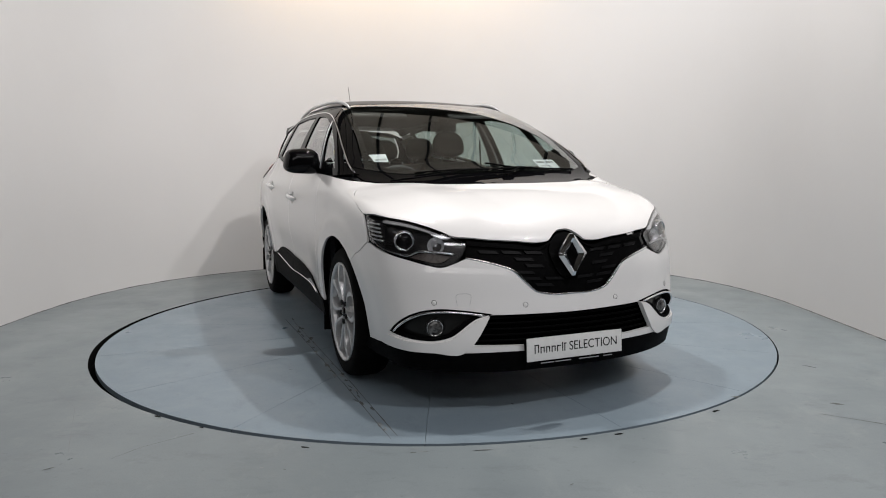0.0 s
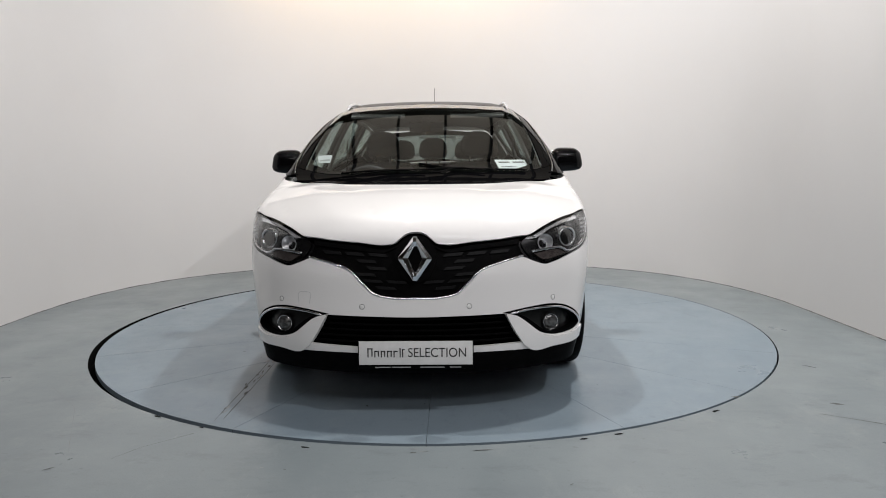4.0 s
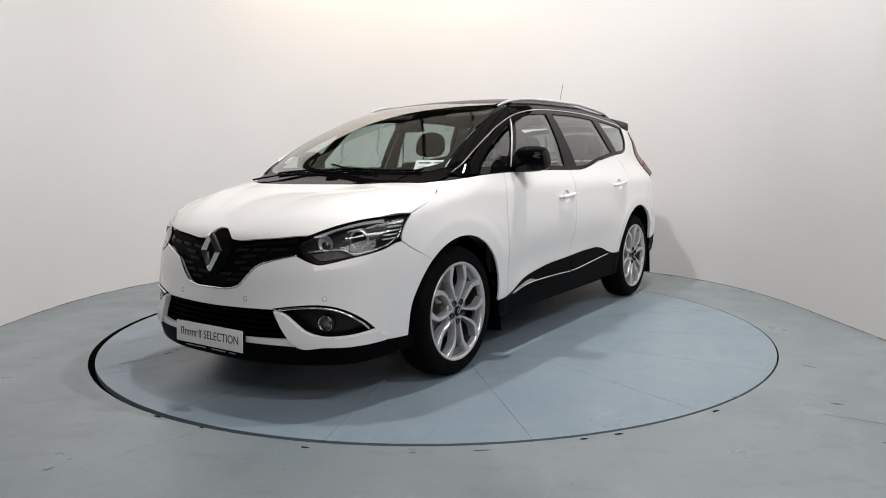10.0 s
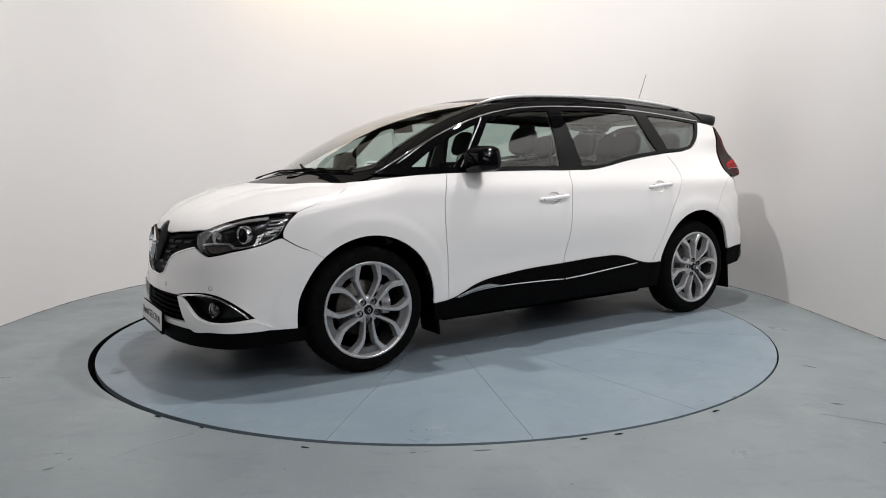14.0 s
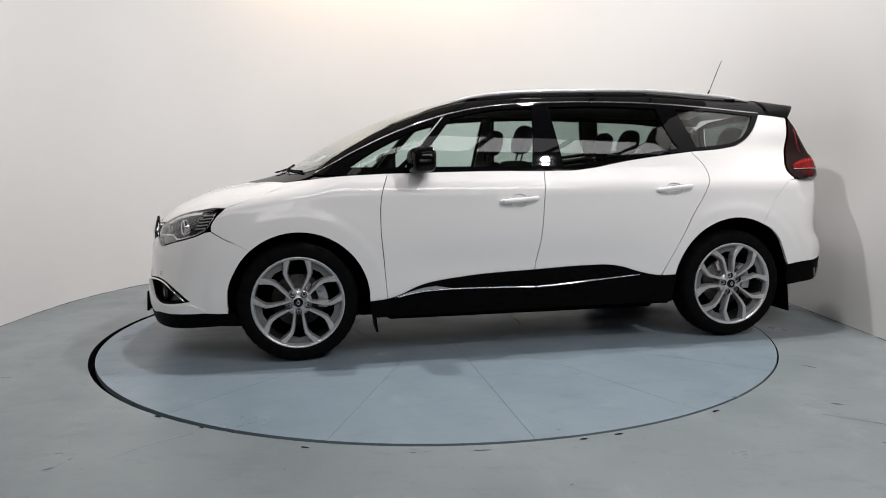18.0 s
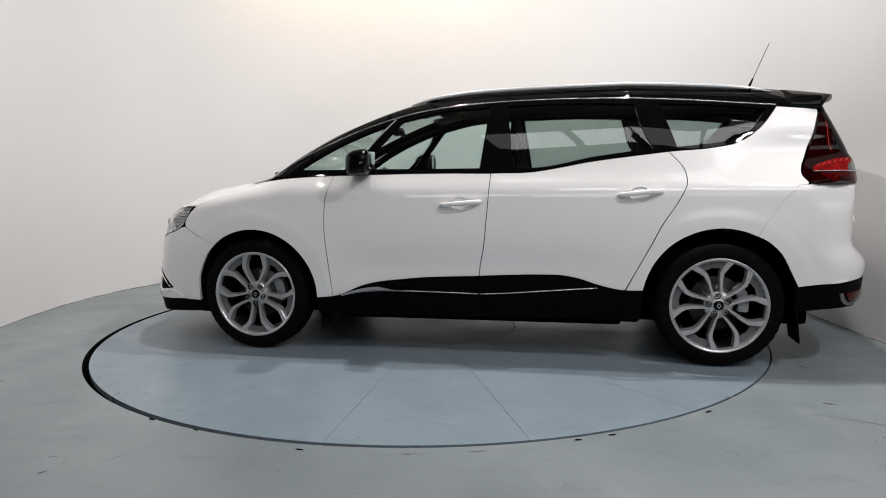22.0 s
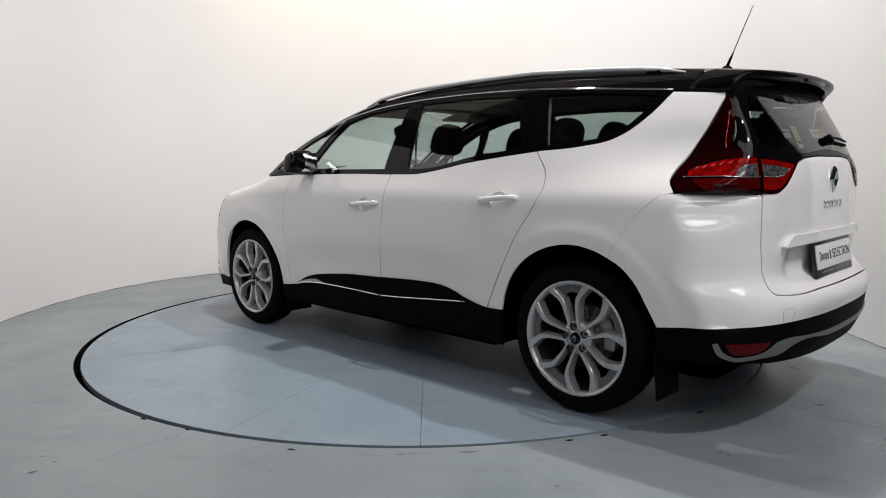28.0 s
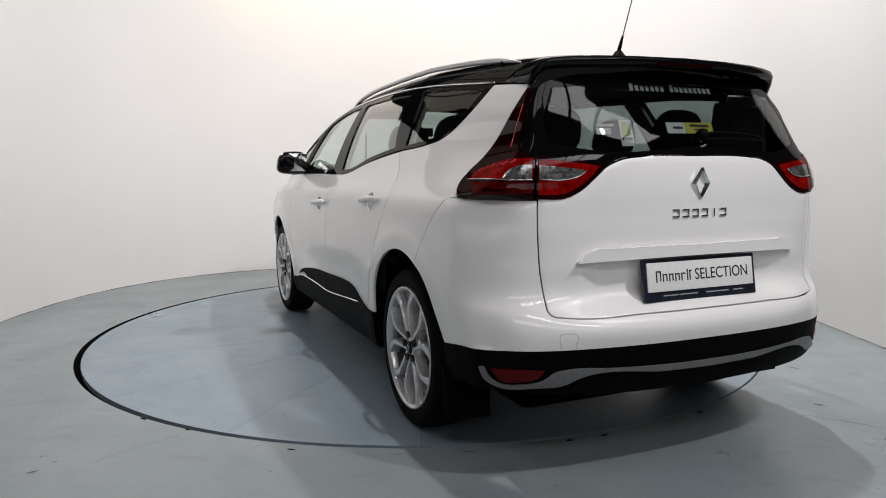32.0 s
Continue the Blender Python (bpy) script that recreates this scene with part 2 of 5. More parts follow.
def build_room():
    line = wall_line()
    # floor: one sheet with a round opening for the turntable
    n = 144
    vs, fs = [], []
    for i in range(n):
        a = 2 * math.pi * i / n
        c, s = math.cos(a), math.sin(a)
        far = 14 / max(abs(c), abs(s))
        for r in (RING + .002, 2.6, 3.4, 6.0, far):
            vs.append((r * c - (.016 if r < 2.5 else 0), r * s - (.004 if r < 2.5 else 0), 0))
    for i in range(n):
        j = (i + 1) % n
        for q in range(4):
            fs.append((i * 5 + q, i * 5 + q + 1, j * 5 + q + 1, j * 5 + q))
    tagged(link("floor", vs, fs, FLOOR, smooth=False), "worn blue-grey painted concrete floor of the photo bay", "floor", kind="structure")
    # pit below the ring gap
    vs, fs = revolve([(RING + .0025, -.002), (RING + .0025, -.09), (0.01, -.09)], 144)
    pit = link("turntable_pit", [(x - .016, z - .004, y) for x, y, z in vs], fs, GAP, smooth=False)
    tagged(pit, "near-black pit under the turntable", "pit", kind="structure")
    # curved wall with thickness
    height, thick = 3.1, .12
    vs, fs = [], []
    m = len(line)
    for i, (x, y) in enumerate(line):
        a, b = line[max(i - 1, 0)], line[min(i + 1, m - 1)]
        d = Vector((b[0] - a[0], b[1] - a[1])).normalized()
        o = Vector((-d.y, d.x)) * thick
        vs += [(x, y, 0), (x, y, height), (x + o.x, y + o.y, height), (x + o.x, y + o.y, 0)]
    for i in range(m - 1):
        for q in range(4):
            p = (q + 1) % 4
            fs.append((i * 4 + q, i * 4 + 4 + q, i * 4 + 4 + p, i * 4 + p))
    bm = bmesh.new()
    bv = [bm.verts.new(v) for v in vs]
    for f in fs:
        bm.faces.new([bv[i] for i in f])
    tagged(part("wall_curved", bm, WALL), "smooth white painted curved backdrop wall", "wall", kind="structure")
    # scuffed joint at the wall's foot
    vs, fs = [], []
    for i, (x, y) in enumerate(line):
        a, b = line[max(i - 1, 0)], line[min(i + 1, m - 1)]
        d = Vector((b[0] - a[0], b[1] - a[1])).normalized()
        o = Vector((d.y, -d.x))
        h = .006 + .004 * noise.noise((x * 5, y * 5, 0))
        vs += [(x + o.x * .007, y + o.y * .007, .001), (x + o.x * .002, y + o.y * .002, h), (x, y, h)]
    for i in range(m - 1):
        for q in range(2):
            fs.append((i * 3 + q, i * 3 + 3 + q, i * 3 + 4 + q, i * 3 + 1 + q))
    tagged(link("wall_joint", vs, fs, SKIRT), "grimy grey sealant joint at the wall foot", "trim", kind="structure")
    # the hall behind and above the camera
    bm = bmesh.new()
    for s, c in (((28, .2, 6.2), (0, 13.9, 3.1)), ((28, .2, 6.2), (0, -13.9, 3.1)), ((.2, 28, 6.2), (13.9, 0, 3.1)), ((.2, 28, 6.2), (-13.9, 0, 3.1))):
        box(bm, s, Matrix.Translation(c))
    tagged(part("wall_hall", bm, HALL, smooth=False), "plain grey panel walls of the surrounding hall", "wall", kind="structure")
    bm = bmesh.new()
    box(bm, (28, 28, .2), Matrix.Translation((0, 0, 6.3)))
    for k in range(-6, 7):
        box(bm, (.12, 28, .25), Matrix.Translation((k * 2.1, 0, 6.08)))
    tagged(part("ceiling", bm, ROOFING, smooth=False), "dim brown sheet-metal hall roof with ribs", "ceiling", kind="structure")

    # tan sheets, given a glow to brighten glass reflections, on dark beams over the bay
    bm = bmesh.new()
    box(bm, (11, 5.6, .03), Matrix.Translation((0, 3.2, 5.92)))
    tagged(part("ceiling_bay", bm, BOARD, smooth=False), "tan roof sheets with added glow over the photo bay", "ceiling", kind="structure")
    bm = bmesh.new()
    for k in range(-4, 5):
        box(bm, (.055, 5.6, .12), Matrix.Translation((k * 1.15 + .3, 3.2, 5.84)))
    tagged(part("ceiling_beams", bm, BEAM, smooth=False), "dark steel beams under the tan roof sheets", "beams", kind="structure")


build_room()


def strip_ribbon(name, pts, width, z, mat, parent=None, label=""):
    """A thin uneven stain or joint lying on the floor along points."""
    vs, fs = [], []
    steps = []
    for (x0, y0), (x1, y1) in zip(pts[:-1], pts[1:]):
        k = max(2, int(math.hypot(x1 - x0, y1 - y0) / .05))
        steps += [(x0 + (x1 - x0) * i / k, y0 + (y1 - y0) * i / k) for i in range(k)]
    steps.append(pts[-1])
    for i, (x, y) in enumerate(steps):
        a, b = steps[max(i - 1, 0)], steps[min(i + 1, len(steps) - 1)]
        d = Vector((b[0] - a[0], b[1] - a[1])).normalized()
        w = width * (.35 + .65 * abs(noise.noise((x * 6, y * 6, 3.1))) * 2)
        o = .3 * width * noise.noise((x * 9, y * 9, 7.7))
        vs += [(x - d.y * (w / 2 + o), y + d.x * (w / 2 + o), z), (x + d.y * (w / 2 - o), y - d.x * (w / 2 - o), z)]
    for i in range(len(steps) - 1):
        fs.append((2 * i, 2 * i + 1, 2 * i + 3, 2 * i + 2))
    return link(name, vs, fs, mat, parent, label, smooth=False)


def build_turntable():
    table = tagged(empty("turntable"), "round steel turntable painted blue-grey, flush with floor", "turntable")
    # sixteen wedge plates round a hub plate
    r, n = RING - .020, 10
    for k in range(16):
        vs, fs = [], []
        a0, a1 = radians(22.5 * k), radians(22.5 * (k + 1))
        for q, rad in enumerate((.603, 1.1, 1.7, r)):
            e = .0009 / rad
            for i in range(n + 1):
                a = a0 + e + (a1 - a0 - 2 * e) * i / n
                vs.append((rad * math.cos(a), rad * math.sin(a), 0))
        m = n + 1
        top = len(vs)
        vs += [(x, y, -.03) for x, y, z in vs]
        for q in range(3):
            for i in range(n):
                fs.append((q * m + i, (q + 1) * m + i, (q + 1) * m + i + 1, q * m + i + 1))
        edge = [i for i in range(m)] + [q * m + n for q in range(1, 4)] + [3 * m + i for i in range(n - 1, -1, -1)] + [2 * m, m]
        for a, b in zip(edge, edge[1:] + edge[:1]):
            fs.append((a, b, b + top, a + top))
        link("plate", vs, fs, DISC, table, smooth=False)
    vs, fs = revolve([(.004, 0), (.3, 0), (.599, 0), (.599, -.03)], 64)
    link("hub_plate", [(x, z, y) for x, y, z in vs], [f[::-1] for f in fs], DISC, table, smooth=False)
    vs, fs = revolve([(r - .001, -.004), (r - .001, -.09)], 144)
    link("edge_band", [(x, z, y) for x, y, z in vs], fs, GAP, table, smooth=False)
    vs, fs = revolve([(.01, -.031), (r - .01, -.031)], 48)
    link("under_frame", [(x, z, y) for x, y, z in vs], fs, CRACK, table, smooth=False)
    return table


turntable = build_turntable()
# ---- the shape of the car's skin: x forward, y left, z up, axles at x = 1.40 and -1.40 ----
def curve(*knots):
    """A smooth curve through knots (a, b), as a function of arrays."""
    a = np.array([k[0] for k in knots], float)
    b = np.array([k[1] for k in knots], float)
    h = np.diff(a)
    d = np.diff(b) / h
    m = np.empty(len(a))
    m[0], m[-1] = d[0], d[-1]
    m[1:-1] = (d[:-1] * h[1:] + d[1:] * h[:-1]) / (h[1:] + h[:-1])

    def at(x):
        x = np.clip(np.asarray(x, float), a[0], a[-1])
        i = np.clip(np.searchsorted(a, x) - 1, 0, len(a) - 2)
        s = (x - a[i]) / h[i]
        return ((1 + 2 * s) * (1 - s) ** 2 * b[i] + s * (1 - s) ** 2 * h[i] * m[i]
                + s * s * (3 - 2 * s) * b[i + 1] + s * s * (s - 1) * h[i] * m[i + 1])
    return at


def smax(a, b, k):
    h = np.maximum(k - np.abs(a - b), 0) / k
    return np.maximum(a, b) + h * h * k / 4


def step(a, b, x):
    s = np.clip((x - a) / (b - a), 0, 1)
    return s * s * (3 - 2 * s)


plan_width = curve((-2.4, .82), (-2.0, .875), (-1.7, .904), (-1.4, .914), (-.8, .915), (0, .913), (.8, .915), (1.3, .913), (1.6, .896), (1.9, .857), (2.2, .78), (2.4, .70))
side_lean = curve((.1, -.09), (.22, -.06), (.35, -.035), (.5, -.018), (.65, -.002), (.78, 0), (.92, -.012), (1.03, -.036), (1.12, -.07), (1.25, -.118), (1.4, -.188), (1.52, -.26), (1.6, -.33), (1.75, -.5))
top_line = curve((-2.5, 1.40), (-2.0, 1.568), (-1.7, 1.608), (-1.3, 1.638), (-.8, 1.655), (-.3, 1.65), (.1, 1.622), (.4, 1.578), (.674, 1.508), (1.038, 1.365), (1.3, 1.225), (1.46, 1.125), (1.56, 1.088), (1.7, 1.055), (1.95, 1.0), (2.2, .885), (2.33, .79), (2.42, .68))
nose_line = curve((.1, 2.25), (.2, 2.325), (.3, 2.35), (.45, 2.348), (.55, 2.335), (.65, 2.322), (.75, 2.29), (.85, 2.25), (.95, 2.16), (1.1, 1.9))
tail_line = curve((.1, -2.1), (.25, -2.2), (.36, -2.275), (.47, -2.30), (.58, -2.305), (.625, -2.29), (.67, -2.262), (.8, -2.245), (.95, -2.25), (1.08, -2.242), (1.16, -2.215), (1.3, -2.135), (1.44, -2.055), (1.55, -2.0), (1.7, -1.9))

# line of the crease that runs down the rear corner from the tail lamp
corner_line = curve((.1, -2.04), (.5, -2.01), (.7, -1.995), (.8, -1.975), (.9, -1.91), (1.035, -1.795), (1.2, -1.66))
gate_dent = curve((.5, 0), (.615, 0), (.63, .012), (.66, .031), (.8, .024), (.9, .029), (1.0, .033), (1.08, .028), (1.16, .012), (1.22, 0), (1.7, 0))


def bump(x, c, w):
    return np.exp(-((x - c) / w) ** 2)


def body(x, y, z):
    """Negative inside the car's skin, zero on it."""
    y = np.abs(y)
    w = plan_width(x) + side_lean(z) - .17 * np.maximum(z - 1.02, 0) * np.maximum(-x - .9, 0)
    w = w - (.042 * bump(z, 1.225, .112) - .012 * step(1.38, 1.5, z)) * step(-1.2, -1.9, x)
    for c in (1.4, -1.4):
        r = np.hypot(x - c, z - .36)
        w = w + .0055 * (1 - step(.485, .555, r)) + .004 * bump(r, .54, .10) * step(.2, .5, z) * (1 - step(.8, 1.0, z))
    w = w - .016 * bump(z, .56, .12) * (1 - step(.55, .95, np.abs(x)))
    w = w + .008 * bump(z, 1.0, .07) * step(1.6, 1.0, x)
    t = top_line(x + .24 * y ** 2 * step(-.2, .8, x)) - .07 * y ** 2 + .012 * np.maximum(1.15 - np.sqrt((y - .66 + .42 * (x - 1.5)) ** 2 + .028 ** 2) / .17, 0) * step(1.45, 1.62, x) * (1 - step(2.12, 2.28, x))
    f = nose_line(z) - .42 * y ** 2.55 - .25 * y ** 8
    r = tail_line(z) + gate_dent(z) * (1 - step(.42, .76, y)) + .24 * y ** 2.6 + .42 * y ** 8
    corner = (y - w + .50 * (corner_line(z) - x) - .030 * step(.93, 1.03, z)) * .86 - 3 * np.maximum(z - 1.034, 0) - 2 * np.maximum(.50 - z, 0)
    side_top = smax(smax(y - w, corner, .016), (z - t) * .9, .11 - .05 * step(1.1, 1.5, x))
    return smax(smax(side_top, x - f, .05), r - x, .03)


def solve(o, d, near, far):
    """Where rays o + s d, from outside at s = far inwards to near, meet the skin."""
    lo, hi = np.full(len(o), float(near)), np.full(len(o), float(far))
    for _ in range(34):
        mid = (lo + hi) / 2
        q = o + d * mid[:, None]
        out = body(q[:, 0], q[:, 1], q[:, 2]) > 0
        hi = np.where(out, mid, hi)
        lo = np.where(out, lo, mid)
    return o + d * lo[:, None]


def place(view, uv):
    """The skin's points at (u, v) of a view: side (x, z), top (x, y), nose and tail (degrees round an upright axis, z)."""
    uv = np.asarray(uv, float)
    n, u, v = len(uv), uv[:, 0], uv[:, 1]
    one, nil = np.ones(n), np.zeros(n)
    if view == "side":
        return solve(np.stack([u, nil, v], 1), np.stack([nil, one, nil], 1), 0, 1.2)
    if view == "top":
        return solve(np.stack([u, v, nil + .5], 1), np.stack([nil, nil, one], 1), 0, 1.5)
    a = np.radians(u)
    s = 1 if view == "nose" else -1
    return solve(np.stack([one * s * 1.2, nil, v], 1), np.stack([s * np.cos(a), np.sin(a), nil], 1), 0, 1.6)


def skin_normal(q):
    e = 1e-3
    g = np.stack([body(q[:, 0] + (i == 0) * e, q[:, 1] + (i == 1) * e, q[:, 2] + (i == 2) * e)
                  - body(q[:, 0] - (i == 0) * e, q[:, 1] - (i == 1) * e, q[:, 2] - (i == 2) * e) for i in range(3)], 1)
    return g / (np.linalg.norm(g, axis=1, keepdims=True) + 1e-9)


def across(src, dst, pts):
    """The same points of the skin in another view."""
    out = []
    q = place(src, [p[:2] for p in pts])
    for (x, y, z), p in zip(q, pts):
        if dst == "side":
            uv = (x, z)
        elif dst == "top":
            uv = (x, y)
        else:
            s = 1 if dst == "nose" else -1
            uv = (math.degrees(math.atan2(y, s * x - 1.2)), z)
        out.append((*uv, *p[2:]))
    return out


def nudge(pts, du, dv):
    return [(p[0] + du, p[1] + dv, *p[2:]) for p in pts]
# ---- panels laid on the skin ----
from mathutils.geometry import delaunay_2d_cdt

UNIT = {"side": 1.0, "top": 1.0, "nose": .0185, "tail": .0185}


def outline(pts, view, step_):
    """A closed contour through points; a third entry marks a corner, the rest are rounded."""
    k = UNIT[view]
    n = len(pts)
    xy = np.array([(p[0] * k, p[1]) for p in pts], float)
    corners = [i for i, p in enumerate(pts) if len(p) > 2]
    if not corners:
        corners = [0]
    out = []
    for a, b in zip(corners, corners[1:] + [corners[0] + n]):
        seg = np.array([xy[i % n] for i in range(a, b + 1)])
        s = np.concatenate([[0], np.cumsum(np.linalg.norm(np.diff(seg, axis=0), axis=1))])
        m = max(2, int(round(s[-1] / step_)))
        at = np.linspace(0, s[-1], m + 1)[:-1]
        if len(seg) == 2:
            out.append(seg[0] + (seg[1] - seg[0]) * (at / s[-1])[:, None])
        else:
            out.append(np.stack([curve(*zip(s, seg[:, 0]))(at), curve(*zip(s, seg[:, 1]))(at)], 1))
    c = np.concatenate(out)
    area = np.sum(c[:, 0] * np.roll(c[:, 1], -1) - c[:, 1] * np.roll(c[:, 0], -1))
    return c if area > 0 else c[::-1]


def inside(c, q):
    hit = np.zeros(len(q), bool)
    x, y = q[:, 0], q[:, 1]
    for (x0, y0), (x1, y1) in zip(c, np.roll(c, -1, 0)):
        cross = (y0 > y) != (y1 > y)
        hit ^= cross & (x < (x1 - x0) * (y - y0) / (y1 - y0 + 1e-12) + x0)
    return hit


def distance(c, q):
    d = np.full(len(q), 9.0)
    for a, b in zip(c, np.roll(c, -1, 0)):
        ab = b - a
        s = np.clip(((q - a) @ ab) / (ab @ ab + 1e-12), 0, 1)
        d = np.minimum(d, np.linalg.norm(q - a - s[:, None] * ab, axis=1))
    return d


def inset(c, w):
    e = np.roll(c, -1, 0) - np.roll(c, 1, 0)
    e /= np.linalg.norm(e, axis=1, keepdims=True) + 1e-9
    return c + np.stack([-e[:, 1], e[:, 0]], 1) * w


def panel(name, view, pts, mat, parent, lift=0.0, thick=.012, grid=.045, holes=(), label="", right=False, edge=.0022, drop=.0009, warp=None):
    """A sheet on the skin, bounded by a contour in one view, with rolled edges and a rim; right: on the car's right side."""
    loops = [outline(pts, view, grid * .6)] + [outline(h, view, grid * .6)[::-1] for h in holes]
    inner = [inset(c, edge) for c in loops]
    lo, hi = loops[0].min(0), loops[0].max(0)
    gx, gy = np.meshgrid(np.arange(lo[0] + grid / 2, hi[0], grid), np.arange(lo[1] + grid / 2, hi[1], grid))
    gx = gx + (np.arange(gx.shape[0])[:, None] % 2) * grid / 2
    q = np.stack([gx.ravel(), gy.ravel()], 1)
    keep = inside(loops[0], q)
    for c in loops[1:]:
        keep &= ~inside(c, q)
    for c in loops:
        keep &= distance(c, q) > grid * .45
    q = q[keep]
    verts, edges = [], []
    for c in loops + inner:
        k = len(verts)
        verts += list(c)
        edges += [(k + i, k + (i + 1) % len(c)) for i in range(len(c))]
    rim = sum(len(c) for c in loops)
    verts += list(q)
    vo, _, fo, vid, _, _ = delaunay_2d_cdt([Vector(v) for v in verts], edges, [], 0, 1e-5)
    uv = np.array([tuple(v) for v in vo])
    tri = np.array([f for f in fo if len(f) == 3])
    mid = uv[tri].mean(1)
    ok = inside(loops[0], mid)
    for c in loops[1:]:
        ok &= ~inside(c, mid)
    tri = tri[ok]
    on_rim = np.array([any(i < rim for i in ids) for ids in vid])
    uvk = uv / np.array([UNIT[view], 1.0])
    pos = place(view, uvk)
    nor = skin_normal(pos)
    extra = warp(pos) if warp else 0.0
    pos = pos + nor * (lift + extra - drop * on_rim)[:, None] if warp else pos + nor * (lift - drop * on_rim)[:, None]
    face_n = np.cross(pos[tri[:, 1]] - pos[tri[:, 0]], pos[tri[:, 2]] - pos[tri[:, 0]])
    flip = np.einsum("ij,ij->i", face_n, nor[tri].mean(1)) < 0
    tri[flip] = tri[flip][:, ::-1]
    # rim walls
    first = {}
    for i, ids in enumerate(vid):
        for j in ids:
            first[j] = i
    V, N, Fc = [pos], [nor], [tuple(t) for t in tri]
    if warp:
        N = [None]
    base, at, rings = len(pos), 0, []
    for c in loops:
        ring = [first[at + i] for i in range(len(c))]
        at += len(c)
        p = pos[ring]
        d = np.roll(p, -1, 0) - np.roll(p, 1, 0)
        o = np.cross(d, nor[ring])
        o /= np.linalg.norm(o, axis=1, keepdims=True) + 1e-9
        V += [p, p - nor[ring] * thick]
        N += [o, o]
        m = len(ring)
        rings.append((base, m))
        base += 2 * m
    V = np.concatenate(V)
    for b, m in rings:
        for k in range(m):
            l = (k + 1) % m
            Fc.append((b + k, b + k + m, b + l + m, b + l))
    if right:
        V = V * np.array([1, -1, 1])
        Fc = [f[::-1] for f in Fc]
    normals = None
    if not warp:
        N = np.concatenate(N)
        normals = N * np.array([1, -1, 1]) if right else N
    return link(name, V, Fc, mat, parent, label, True, normals)


def both(name, view, pts, mat, parent, **kw):
    return [panel(name, view, pts, mat, parent, right=r, **kw) for r in (False, True)]


def whole(pts, view):
    """A half contour from the middle line outwards and back, closed by its mirror image."""
    if view == "top":
        other = [(p[0], -p[1], *p[2:]) for p in reversed(pts) if abs(p[1]) > 1e-6]
    else:
        other = [(-p[0], p[1], *p[2:]) for p in reversed(pts) if abs(p[0]) > 1e-6]
    return list(pts) + other


def arc(cx, cz, r, a0, a1, n=9, ends=True):
    out = []
    for i in range(n):
        a = radians(a0 + (a1 - a0) * i / (n - 1))
        p = (cx + r * math.cos(a), cz + r * math.sin(a))
        out.append((*p, 0) if ends and i in (0, n - 1) else p)
    return out


def seam(name, view, pts, radius, mat, parent, lift=0.0, n=40, right=False, flat=1.0, label="", sides=6):
    """A bead or strip that follows the skin along points."""
    k = UNIT[view]
    xy = np.array([(p[0] * k, p[1]) for p in pts], float)
    s = np.concatenate([[0], np.cumsum(np.linalg.norm(np.diff(xy, axis=0), axis=1))])
    at = np.linspace(0, s[-1], n)
    uv = np.stack([curve(*zip(s, xy[:, 0]))(at) / k, curve(*zip(s, xy[:, 1]))(at)], 1)
    pos = place(view, uv)
    pos = pos + skin_normal(pos) * lift
    if right:
        pos = pos * np.array([1, -1, 1])
    vs, fs = tube(pos, radius, sides, flat)
    return link(name, vs, fs, mat, parent, label)


# ---- the car ----
car = tagged(empty("car"), "pearl white people carrier with gloss black roof on turntable", "car")

ARCH_F, ARCH_R = (1.393, .36, .412), (-1.40, .372, .424)
BONNET_SIDE = [(1.790, .9145, 0), (1.69, .950), (1.575, .990), (1.495, 1.022), (1.437, 1.056, 0)]
HEADLAMP = [(54.1, .913, 0), (52.6, .86), (51.4, .808), (50.2, .783), (47.8, .762), (43.5, .738), (39, .719), (34.4, .698), (31.4, .689), (28.4, .708), (26.5, .745), (25.8, .782), (28.6, .817), (33, .850), (41, .889)]
GRILLE = [(0, .836), (2.6, .824), (4.3, .794), (6.1, .776), (14.2, .790), (21, .801), (26.0, .812, 0), (25.4, .785), (26.0, .748), (25.8, .729, 0), (19.1, .699), (15.2, .673), (11.9, .614), (9.5, .572), (6.3, .555), (0, .551)]
INTAKE = [(0, .463), (11.2, .467), (20.6, .470, 0), (22.8, .385), (25.0, .330, 0), (13, .322), (0, .318)]
FOG = [(44.5, .372, 0), (42.3, .415), (39.0, .460), (35.5, .487), (32.5, .497), (26, .492), (19.8, .474, 0), (23.6, .451), (26.3, .410), (28.6, .374), (32.0, .352), (37.5, .352)]
BUMPER = [(0, .545), (6.3, .549), (9.6, .566), (12.2, .609), (15.4, .666), (19.1, .692), (25.8, .722), (28.2, .702, 0), (31.4, .683), (34.4, .692), (39, .713), (43.5, .732), (47.8, .756), (50.2, .776), (51.7, .782, 0), (55.5, .735)] + across("side", "nose", [(1.7235, .7002), (1.6915, .6820), (1.6672, .6683, 0), (1.705, .629), (1.757, .55), (1.797, .46), (1.807, .37), (1.804, .30, 0)]) + [(43, .303), (32.5, .296), (13.8, .297), (0, .290)]


